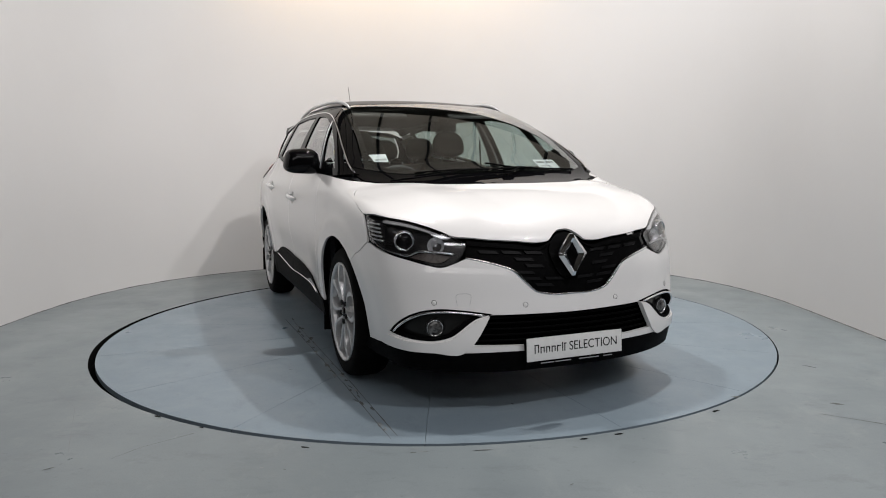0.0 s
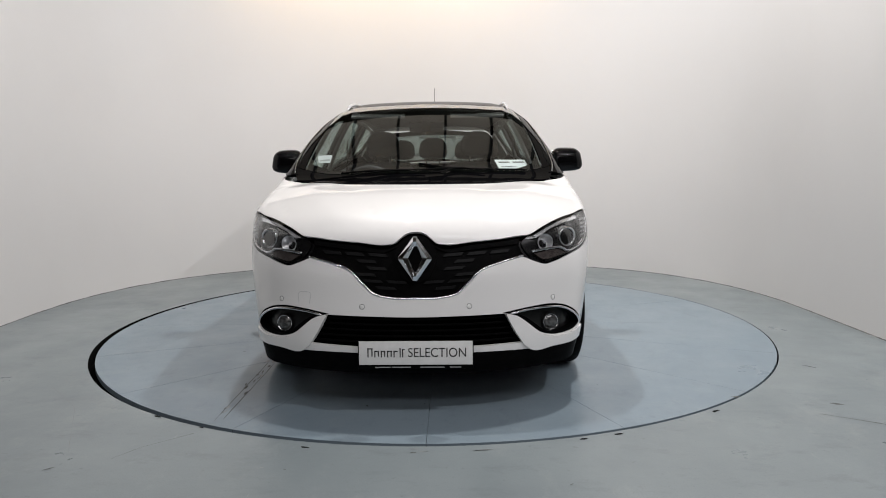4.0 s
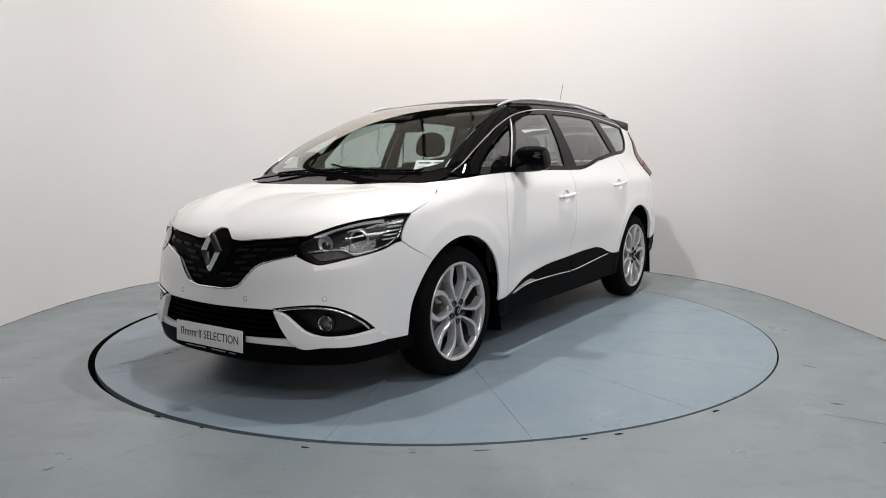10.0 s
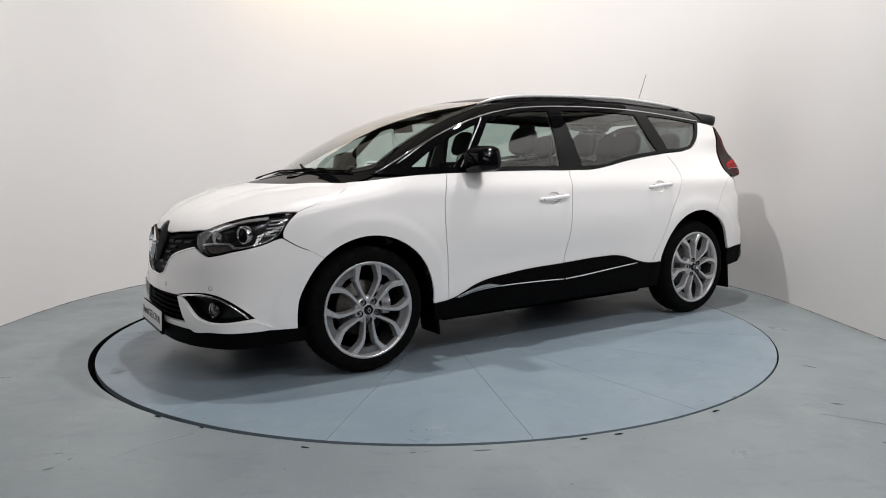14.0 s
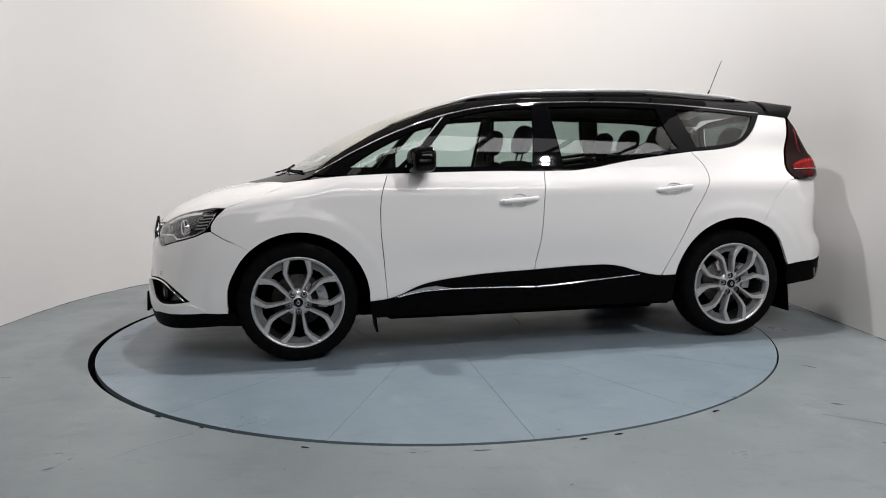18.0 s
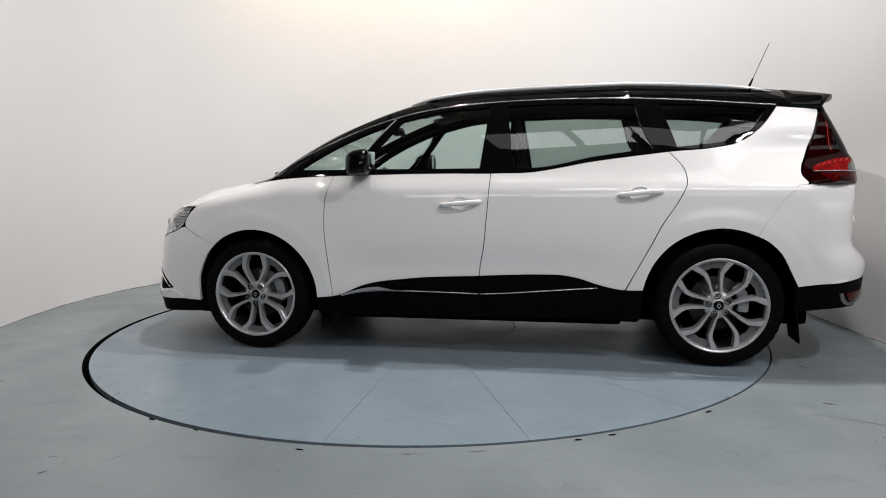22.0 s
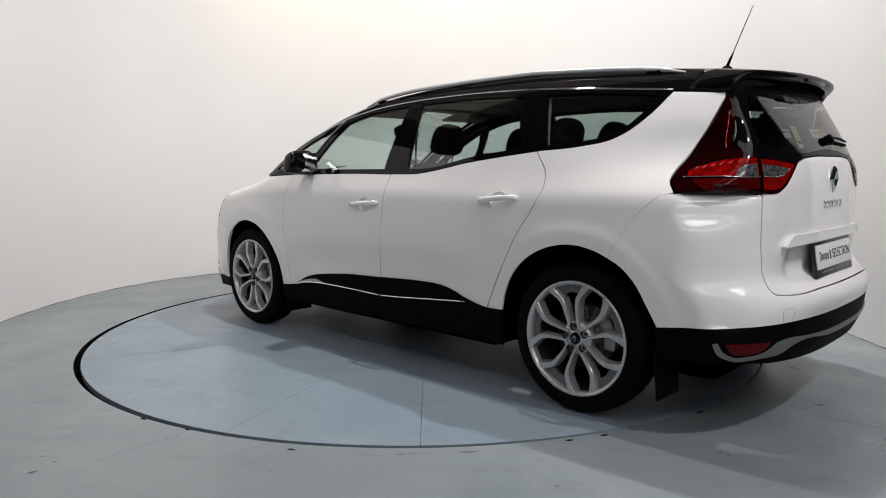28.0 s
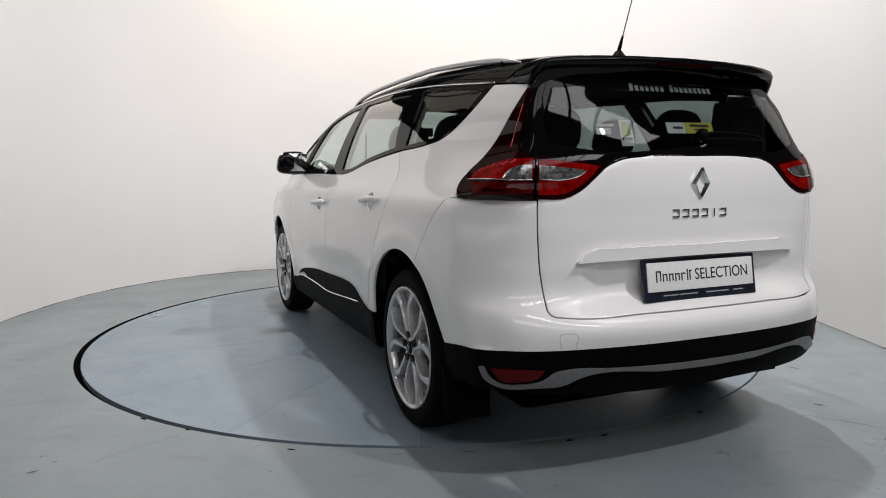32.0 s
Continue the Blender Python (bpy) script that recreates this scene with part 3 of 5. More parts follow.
def body_panels():
    body_part = empty("body", parent=car)
    body_part["label"] = "pearl white bodywork with fine shut lines"
    P = body_part
    # doors, wings and quarters
    wing = BONNET_SIDE + [(1.134, 1.088), (.866, 1.10, 0), (.905, .979), (.916, .793), (.900, .587), (.878, .345, 0), (.981, .345, 0)] + arc(*ARCH_F, 182, 48.5, 14)[1:-1] + [(1.666, .6695, 0), (1.690, .6828), (1.722, .7008)] + across("nose", "side", [(55.7, .738), (52.0, .785, 0), (51.9, .808), (53.1, .86)])
    both("front_wing", "side", wing, PEARL, P, grid=.022)
    door_f = [(.861, 1.10, 0), (.900, .979), (.911, .793), (.895, .587), (.875, .345, 0), (-.045, .345, 0), (-.039, .511), (-.069, .683), (-.089, .886), (-.106, 1.110, 0), (.40, 1.108)]
    door_r = [(-.111, 1.110, 0), (-.094, .886), (-.074, .683), (-.044, .511), (-.050, .345, 0), (-.82, .345, 0), (-.884, .435, 0), (-.931, .5275), (-.979, .620), (-1.027, .7125), (-1.074, .805), (-1.179, .973), (-1.211, 1.046), (-1.206, 1.100), (-1.119, 1.221, 0), (-.90, 1.196), (-.696, 1.170), (-.42, 1.122), (-.33, 1.111)]
    cup = lambda x, z: [(x + .0575 * math.cos(a * math.pi / 8), z + .0425 * math.sin(a * math.pi / 8)) for a in range(16)]
    for r in (False, True):
        panel("front_door", "side", door_f, PEARL, P, right=r, grid=.035, holes=(cup(.066, .930),))
        panel("rear_door", "side", door_r, PEARL, P, right=r, grid=.035, holes=(cup(-.960, .985),))
    quarter = [(-1.124, 1.222, 0), (-1.211, 1.102), (-1.216, 1.048), (-1.184, .972), (-1.080, .805), (-1.033, .7125), (-.985, .620), (-.937, .5275), (-.889, .43, 0), (-.982, .43, 0)] + [(-1.0, .50), (-1.05, .607), (-1.14, .707), (-1.26, .772), (-1.40, .797), (-1.54, .772), (-1.588, .752, 0), (-1.612, .80), (-1.714, .949), (-1.800, 1.033, 0)] + nudge(across("tail", "side", [(52.5, 1.044), (52.8, 1.064), (52.8, 1.092), (51.4, 1.131), (48.4, 1.186), (46.0, 1.239), (43.4, 1.309), (40.7, 1.388), (38.7, 1.442, 0)]), .002, 0) + [(-1.945, 1.456, 0), (-1.725, 1.474, 0), (-1.640, 1.366), (-1.560, 1.300), (-1.49, 1.266), (-1.38, 1.244)]
    both("quarter_panel", "side", quarter, PEARL, P, grid=.022)
    # nose and tail
    panel("front_bumper", "nose", whole(BUMPER, "nose"), PEARL, P, holes=(FOG, [(-a[0], *a[1:]) for a in FOG], whole(INTAKE, "nose")), thick=.02, grid=.026)
    blade = [(20.5, .464, 0), (23.2, .447), (25.9, .405), (28.3, .368), (31.8, .346), (37, .343), (44.3, .358, 0), (48, .318), (40, .300), (32.8, .297), (26.5, .294), (24.6, .322, 0), (22.5, .385)]
    both("bumper_blade", "nose", blade, PEARL, P, lift=.012, thick=.025, grid=.02, edge=.005, drop=.003)
    tail_bumper = [(0, .6205), (14.5, .6205), (30.5, .621), (32.4, .6258), (33.35, .6415), (33.85, .672), (34.75, .760), (35.25, .880), (35.45, 1.031, 0), (44.9, 1.031), (51.0, 1.034)] + across("side", "tail", [(-1.8015, 1.033, 0), (-1.7155, .949), (-1.6135, .80), (-1.5895, .7515, 0), (-1.64, .726), (-1.704, .669), (-1.772, .552), (-1.812, .473, 0)]) + [(52, .483), (45.4, .494), (30.4, .510), (8.4, .515), (0, .515)]
    panel("rear_bumper", "tail", whole(tail_bumper, "tail"), PEARL, P, thick=.02, grid=.017)

    def gate_form(q):
        # scoop round the plate, and the ledge over it
        y, z = np.abs(q[:, 1]), q[:, 2]
        wide = 1 - step(.40, .52, y)
        return wide * (-.022 * step(.655, .70, z) * (1 - step(.79, .835, z)))

    gate = [(0, 1.186), (14.3, 1.182), (18.8, 1.173), (21.8, 1.152), (24.8, 1.105), (27.6, 1.062), (30.4, 1.038), (35.2, 1.036, 0), (35.0, .880), (34.5, .760), (33.6, .673), (33.1, .644), (32.2, .630), (30.4, .6255), (14.5, .625), (0, .625)]
    panel("tailgate", "tail", whole(gate, "tail"), PEARL, P, thick=.02, grid=.022, warp=gate_form)
    edge = nudge(across("side", "top", BONNET_SIDE[::-1]), 0, -.001)
    front = nudge(across("nose", "top", [(53.4, .914, 0), (47, .903), (41, .887), (33, .848), (28.6, .816), (26.0, .812, 0), (21, .801), (14.2, .790), (7.0, .777), (5.0, .785), (3.2, .819), (1.8, .835), (0, .839)]), -.004, 0)
    bonnet = [(1.735, 0), (1.72, .15), (1.66, .36), (1.54, .565), (1.435, .70)] + edge + front
    panel("bonnet", "top", whole(bonnet, "top"), PEARL, P, grid=.024)
    # black lower trim and body core
    both("sill_cladding", "side", [(.985, .346, 0), (.857, .362), (.667, .436), (.393, .478), (-.034, .502), (-.40, .517), (-.52, .516), (-.62, .500), (-.735, .464), (-.87, .437), (-.985, .437, 0), (-.97, .26, 0), (.97, .245, 0)], TRIM, P, lift=.010, thick=.03)
    panel("front_lip", "nose", whole([(0, .288), (13.8, .295), (32.5, .294), (43, .301), (56.4, .298, 0), (57, .235, 0), (45, .215), (30, .203), (0, .198)], "nose"), TRIM, P, lift=.002, thick=.03)
    panel("rear_lip", "tail", whole([(0, .513), (8.4, .513), (30.4, .508), (45.4, .492), (55.6, .471, 0), (55.0, .33, 0), (45, .35), (30, .335), (0, .325)], "tail"), TRIM, P, lift=.001, thick=.03)
    core_f = [(1.45, 1.04, 0), (.0, 1.10), (-1.0, 1.19), (-1.6, 1.28), (-1.85, 1.43, 0), (-1.9, 1.2), (-1.83, .47, 0)] + arc(-1.40, .372, .44, 168, 8, 12) + [(-.96, .24, 0), (.96, .24, 0)] + arc(1.393, .36, .43, 188, 30, 12) + [(1.75, .75, 0), (1.70, .92)]
    both("inner_shell", "side", core_f, CORE, P, lift=-.014, thick=.004, drop=0)
    panel("nose_shell", "nose", whole([(0, .80), (26, .80), (45, .86), (54, .88, 0), (58.5, .74), (56.5, .3), (57, .2, 0), (0, .2)], "nose"), CORE, P, lift=-.05, thick=.004, drop=0)
    panel("tail_shell", "tail", whole([(0, 1.13), (22, 1.10), (35, 1.15), (50, 1.08, 0), (57, .7), (55, .36, 0), (0, .34)], "tail"), CORE, P, lift=-.05, thick=.004, drop=0)
    bm = bmesh.new()
    box(bm, (3.9, 1.2, .10), Matrix.Translation((0, 0, .25)), .03)
    box(bm, (1.75, 1.62, .12), Matrix.Translation((0, 0, .27)), .03)
    box(bm, (.25, 1.2, .22), Matrix.Translation((-2.0, 0, .42)), .06)
    box(bm, (.30, 1.1, .2), Matrix.Translation((2.0, 0, .33)), .06)
    box(bm, (.9, 1.15, .55), Matrix.Translation((1.5, 0, .55)), .06)
    part("underbody", bm, CORE, P)
    for cx in (1.393, -1.40):
        for s in (-1, 1):
            vs, fs = revolve([(.415, 0), (.42, .30), (.10, .32)], 40)
            keep = [f for f in fs if min(vs[i][2] for i in f) > -.12]
            link("wheel_arch_liner", [(x + cx, s * (.838 - y), z + .365) for x, y, z in vs], keep, CORE, P)
    return P


body_part = body_panels()


def greenhouse():
    G = empty("cabin_top", parent=car)
    G["label"] = "gloss black roof, pillars and tinted windows"
    roof = [(.395, 0), (.40, .22), (.375, .42), (.315, .585, 0), (-.2, .635), (-1.0, .625), (-1.6, .565), (-1.93, .525, 0), (-1.96, .30), (-1.97, 0)]
    panel("roof", "top", whole(roof, "top"), PIANO, G, grid=.06, edge=.003)
    screen = [(1.505, 0), (1.47, .30), (1.385, .55), (1.275, .70, 0), (1.05, .672), (.80, .645), (.33, .592, 0), (.385, .42), (.41, .22), (.402, 0)]
    panel("windscreen", "top", whole(screen, "top"), GLASS, G, thick=.003, grid=.05, drop=0, label="clear raked windscreen").visible_shadow = False
    frit = [(1.502, 0), (1.467, .30), (1.382, .55), (1.272, .697, 0), (1.05, .669), (.80, .642), (.333, .589, 0), (.388, .42), (.413, .22), (.405, 0)]
    hole = [(1.45, 0), (1.42, .30), (1.345, .54), (1.238, .666, 0), (1.05, .637), (.80, .612), (.40, .56, 0), (.445, .42), (.465, .22), (.46, 0)]
    panel("screen_border", "top", whole(frit, "top"), PIANO, G, lift=-.006, thick=.002, holes=(whole(hole, "top"),), drop=0)
    cowl = [(1.73, 0), (1.715, .15), (1.655, .36), (1.535, .56), (1.37, .73, 0), (1.20, .79, 0), (1.262, .695), (1.375, .545), (1.462, .297), (1.498, 0)]
    panel("cowl", "top", whole(cowl, "top"), PIANO, G, lift=-.004)
    pillar = [(1.27, .708, 0), (1.05, .680), (.80, .652), (.325, .598, 0), (.20, .640, 0), (.45, .682), (.70, .715), (1.0, .752), (1.20, .785, 0)]
    both("windscreen_pillar", "top", pillar, PIANO, G)
    dlo = [(1.30, 1.102, 0), (1.134, 1.096), (.862, 1.107), (.40, 1.114), (-.33, 1.118), (-.42, 1.128), (-.696, 1.177), (-1.12, 1.229), (-1.38, 1.250), (-1.49, 1.273), (-1.56, 1.307), (-1.64, 1.373), (-1.725, 1.480, 0), (-1.40, 1.512), (-1.047, 1.531), (-.384, 1.543), (-.07, 1.532), (.21, 1.507), (.44, 1.464), (.70, 1.382), (.95, 1.275), (1.15, 1.165)]
    windows = {
        "front_quarter_window": ([(1.10, 1.138, 0), (.93, 1.242), (.74, 1.335), (.555, 1.407, 0), (.62, 1.31), (.80, 1.138, 0)], TINT),
        "front_door_window": ([(.455, 1.432, 0), (.22, 1.485), (-.085, 1.508, 0), (-.04, 1.138, 0), (.70, 1.136, 0)], TINT),
        "rear_door_window": ([(-.19, 1.512, 0), (-.60, 1.518), (-.93, 1.506, 0), (-1.00, 1.30), (-1.04, 1.243, 0), (-.696, 1.198), (-.40, 1.142), (-.24, 1.136, 0)], DARKTINT),
        "rear_quarter_window": ([(-1.075, 1.505, 0), (-1.40, 1.490), (-1.665, 1.463, 0), (-1.60, 1.372), (-1.53, 1.312), (-1.46, 1.283), (-1.37, 1.268), (-1.165, 1.249, 0)], DARKTINT),
    }
    both("window_surround", "side", dlo, PIANO, G, lift=.001, thick=.02, holes=[w[0] for w in windows.values()], grid=.04)
    for name, (pts, mat) in windows.items():
        for ob in both(name, "side", pts, mat, G, lift=-.006, thick=.003, drop=0):
            ob.visible_shadow = False
    both("roof_side", "side", [(.47, 1.468, 0), (.21, 1.511), (-.07, 1.536), (-.384, 1.547), (-1.047, 1.535), (-1.72, 1.484), (-1.93, 1.455, 0), (-1.95, 1.545, 0), (-1.6, 1.585), (-1.0, 1.605), (-.3, 1.603), (.0, 1.592), (.25, 1.562), (.36, 1.535, 0)], PIANO, G, lift=.001)
    for r in (False, True):
        seam("window_chrome", "side", [(1.28, 1.108), (1.0, 1.257), (.70, 1.386), (.44, 1.467), (.21, 1.510), (-.07, 1.535), (-.384, 1.546), (-1.047, 1.534), (-1.72, 1.483)], .0048, CHROME, G, .002, 60, r, label="bright chrome window strip")
        seam("pillar_chrome", "side", [(.50, 1.440), (.60, 1.33), (.755, 1.135)], .0038, SATIN, G, .004, 20, r)
    glass_r = [(0, 1.52), (20, 1.50), (33, 1.47), (37.4, 1.435, 0), (38.5, 1.30), (38.8, 1.214), (37.9, 1.195, 0), (35.6, 1.186), (30.7, 1.177), (22.7, 1.152, 0), (19.5, 1.178), (14.3, 1.188), (0, 1.192)]
    hole_r = [(0, 1.47), (20, 1.458), (33.5, 1.436, 0), (34.6, 1.31), (33.5, 1.235, 0), (24, 1.205), (0, 1.222)]
    panel("rear_window", "tail", whole([(a * .985, *b) for a, *b in hole_r], "tail"), GATETINT, G, thick=.003, drop=0, label="dark tinted tailgate window").visible_shadow = False
    panel("rear_window_border", "tail", whole(glass_r, "tail"), PIANO, G, lift=-.001, thick=.004, holes=(whole(hole_r, "tail"),), drop=0, grid=.016)
    # roof spoiler: a lip that grows out of the roof and folds down into a cheek at each end
    front = [place("top", [(-1.79, y)])[0] for y in (0, .18, .33, .43, .50)] + [place("side", [(-1.79, z)])[0] for z in (1.535, 1.508, 1.478)]
    rear = ((-2.120, 0, 1.556), (-2.112, .20, 1.554), (-2.092, .36, 1.551), (-2.062, .46, 1.548), (-2.030, .538, 1.543), (-2.008, .578, 1.528), (-1.986, .594, 1.495), (-1.962, .600, 1.456))
    inward = ((0, -.036), (0, -.036), (0, -.038), (-.002, -.038), (-.012, -.036), (-.024, -.024), (-.028, -.008), (-.028, 0))
    vs, fs, rows = [], [], 7
    cols = [(-1, k) for k in range(7, 0, -1)] + [(1, k) for k in range(8)]
    for s, k in cols:
        a, b, d = Vector(front[k]) + Vector((0, 0, .002)), Vector(rear[k]), inward[k]
        for i in range(rows):
            q = i / (rows - 1)
            p = a.lerp(b, q) + Vector((0, 0, .012 * q * (1 - q) * (k < 5)))
            vs.append((p.x, s * p.y, p.z))
        vs.append((b.x - .004, s * (b.y + d[0] * .5), b.z + d[1] * .5))
        for i in range(rows - 1, -1, -1):
            q = i / (rows - 1)
            p = a.lerp(b, q)
            vs.append((p.x + .012 * (i == rows - 1), s * (p.y + d[0]), p.z + d[1] * (.5 + .5 * q)))
    k = 2 * rows + 1
    for i in range(len(cols) - 1):
        for q in range(k):
            p = (q + 1) % k
            fs.append((i * k + q, i * k + p, (i + 1) * k + p, (i + 1) * k + q))
    fs += [tuple(range(k))[::-1], tuple(range((len(cols) - 1) * k, len(cols) * k))]
    sp = link("roof_spoiler", vs, fs, PIANO, G)
    bm = bmesh.new()
    box(bm, (.012, .26, .014), Matrix.Translation((-2.116, 0, 1.530)), .003)
    part("brake_light", bm, DARKRED, sp)
    return G


cabin_top = greenhouse()
# ---- wheels ----
def build_wheel(m, turn, label):
    wheel = empty("wheel", m, car)
    wheel["label"] = label
    # tyre with a grooved tread
    prof = [(.262, -.022), (.268, -.008), (.276, -.001), (.290, .002), (.300, .0005), (.318, .002), (.336, -.006), (.348, -.022), (.353, -.040), (.3555, -.062), (.3565, -.10), (.3555, -.138), (.353, -.160), (.345, -.182), (.325, -.198), (.265, -.19)]
    n = 120
    vs, fs = revolve(prof, n)
    k = len(prof)
    for i in range(n):
        if i % 3 == 0:
            for q in (7, 8, 9, 11, 12):
                x, y, z = vs[i * k + q]
                vs[i * k + q] = (x * .992, y, z * .992)
    link("tyre", vs, [f[::-1] for f in fs], RUBBER, wheel, "black low-profile tyre")
    vs, fs = revolve([(.270, -.012), (.2715, -.003), (.269, .003), (.264, .002), (.256, -.003), (.251, -.012), (.249, -.035)], 72)
    link("rim", vs, [f[::-1] for f in fs], ALLOY, wheel, "silver alloy rim")
    vs, fs = revolve([(.2492, -.035), (.243, -.08), (.240, -.12), (.238, -.18)], 72)
    link("rim_barrel", vs, [f[::-1] for f in fs], STEEL, wheel)
    # five pairs of arms, forked from each bolt out to the rim
    for pair in range(5):
        base = math.pi / 2 + turn + 2 * math.pi * pair / 5
        for s in (-1, 1):
            path = ((.041, .0215, .0072, -.013), (.080, .0245, .0076, -.009), (.120, .0300, .0086, -.005), (.150, .0345, .0100, -.003), (.180, .0435, .0122, -.002), (.203, .0630, .0132, -.002), (.228, .0890, .0165, -.003), (.245, .1060, .0215, -.004))
            bm = bmesh.new()
            rings = []
            for i, (r, off, w, top) in enumerate(path):
                p0, p1 = path[max(i - 1, 0)], path[min(i + 1, len(path) - 1)]
                d = Vector((p1[0] - p0[0], p1[1] - p0[1])).normalized()
                o = Vector((-d.y, d.x))
                ring = []
                for u, a in ((-1.35, -.046), (-1.0, -.003), (-.85, 0), (.70, .0), (1.0, -.005), (1.45, -.046)):
                    # forked arms are highest along the edge that faces the slot
                    q = Vector((r, off)) + o * (w * u * -1)
                    q = Vector((q.x, q.y * s))
                    c, si = math.cos(base), math.sin(base)
                    ring.append(bm.verts.new((q.x * c - q.y * si, top + a, q.x * si + q.y * c)))
                rings.append(ring)
            for a, b in zip(rings[:-1], rings[1:]):
                for j in range(6):
                    l = (j + 1) % 6
                    bm.faces.new((a[j], a[l], b[l], b[j]))
            bm.faces.new(rings[0])
            bm.faces.new(rings[-1][::-1])
            bmesh.ops.recalc_face_normals(bm, faces=bm.faces)
            part("spoke", bm, ALLOY, wheel, sharp=22)
        # sunken web between the two arms, out to the rim
        bm = bmesh.new()
        c, si = math.cos(base), math.sin(base)
        top = [bm.verts.new((r * c - o * si, -.028, r * si + o * c)) for r, o in ((.205, -.048), (.216, 0), (.205, .048), (.236, .092), (.252, .045), (.256, 0), (.252, -.045), (.236, -.092))]
        bm.faces.new(top)
        low = [bm.verts.new((v.co.x, -.046, v.co.z)) for v in top]
        for k in range(8):
            bm.faces.new((top[k], low[k], low[(k + 1) % 8], top[(k + 1) % 8]))
        bmesh.ops.recalc_face_normals(bm, faces=bm.faces)
        part("spoke_web", bm, SKID, wheel, sharp=22)
    vs, fs = revolve([(.001, -.012), (.024, -.012), (.030, -.016), (.052, -.020), (.074, -.022), (.080, -.034), (.078, -.09)], 40)
    link("hub", vs, [f[::-1] for f in fs], ALLOY, wheel)
    vs, fs = revolve([(.001, -.006), (.022, -.007), (.027, -.010), (.028, -.016)], 32)
    link("hub_cap", vs, [f[::-1] for f in fs], PIANO, wheel, "black centre cap")
    bm = bmesh.new()
    for a, b in (((0, .014), (.010, 0)), ((.010, 0), (0, -.014)), ((0, -.014), (-.010, 0)), ((-.010, 0), (0, .014))):
        mid = ((a[0] + b[0]) / 2, (a[1] + b[1]) / 2)
        ang = math.atan2(b[1] - a[1], b[0] - a[0])
        box(bm, (.017, .003, .003), Matrix.Translation((mid[0], -.0055, mid[1])) @ Matrix.Rotation(-ang, 4, "Y"))
    part("cap_emblem", bm, CHROME, wheel, smooth=False)
    for i in range(5):
        a = math.pi / 2 + turn + 2 * math.pi * i / 5
        vs, fs = revolve([(.0175, -.006), (.0150, -.008), (.0135, -.030), (.001, -.031)], 18)
        c = (.056 * math.cos(a), .056 * math.sin(a))
        link("bolt_seat", [(x + c[0], y, z + c[1]) for x, y, z in vs], [f[::-1] for f in fs], LAMPDARK, wheel)
        vs, fs = revolve([(.001, -.018), (.007, -.018), (.008, -.020), (.008, -.032)], 6)
        link("bolt", [(x + c[0], y, z + c[1]) for x, y, z in vs], [f[::-1] for f in fs], STEEL, wheel)
    vs, fs = revolve([(.05, -.075), (.08, -.078), (.085, -.098), (.155, -.098), (.157, -.102), (.157, -.118), (.06, -.12)], 48)
    link("brake_disc", vs, [f[::-1] for f in fs], STEEL, wheel)
    bm = bmesh.new()
    for a in (-.35, 0, .35):
        ang = math.pi - .25 + a * .9
        box(bm, (.06, .07, .075), Matrix.Translation((.145 * math.cos(ang), -.105, .145 * math.sin(ang))) @ Matrix.Rotation(-ang, 4, "Y"), .012)
    part("brake_caliper", bm, SATIN, wheel)
    a = -math.pi / 2 + turn + .35
    vs, fs = tube([(.245 * math.cos(a), -.05, .245 * math.sin(a)), (.225 * math.cos(a), -.012, .225 * math.sin(a))], .004, 8)
    link("tyre_valve", vs, fs, RUBBER, wheel)
    vs, fs = revolve([(.235, -.15), (.001, -.15)], 32)
    link("back_plate", vs, [f[::-1] for f in fs], CORE, wheel)


for s in (1, -1):
    for cx, turn in ((1.402, math.pi), (-1.402, -.17)):
        m = pose(cx, s * .882, .3555, 0, 0, 0 if s > 0 else 180)
        build_wheel(m, turn, "silver alloy wheel with five forked double spokes")


# ---- fittings: small things laid on the skin ----
def on_skin(view, u, v, lift=0.0, right=False):
    """A frame on the skin: its x along the outward normal, z upwards."""
    p = place(view, [(u, v)])
    n = skin_normal(p)[0]
    p = Vector(p[0] + n * lift)
    n = Vector(n)
    if right:
        p.y, n.y = -p.y, -n.y
    z = (Vector((0, 0, 1)) - n * n.z).normalized()
    y = z.cross(n)
    m = Matrix((n, y, z)).transposed().to_4x4()
    m.translation = p
    return m


def disc_part(name, m, prof, mat, parent, n=32, label=""):
    """A turned piece whose axis is the frame's x."""
    vs, fs = revolve(prof, n)
    return link(name, [m @ Vector((y, x, z)) for x, y, z in vs], fs, mat, parent, label)


def diamond(name, m, w, h, depth, mat, parent, label):
    """A lozenge-shaped emblem with a bevelled open frame."""
    rings = ((1.0, 1.0, 0), (.98, .98, depth * .45), (.70, .78, depth), (.40, .57, depth * .35), (.38, .55, 0))
    vs, fs = [], []
    for a, b, d in rings:
        for y, z in ((0, 1), (1, .03), (0, -1), (-1, .03)):
            # flattened top and foot
            pts = ((-.12, 1), (.12, 1)) if z == 1 else (((.12, -1), (-.12, -1)) if z == -1 else ((y, .08), (y, -.02)) if y > 0 else ((y, -.02), (y, .08)))
            for py, pz in pts:
                vs.append(m @ Vector((d, py * w * a, pz * h * b)))
    k = 8
    for i in range(len(rings) - 1):
        for j in range(k):
            l = (j + 1) % k
            fs.append((i * k + j, i * k + l, (i + 1) * k + l, (i + 1) * k + j))
    return link(name, vs, fs, mat, parent, label, smooth=False)


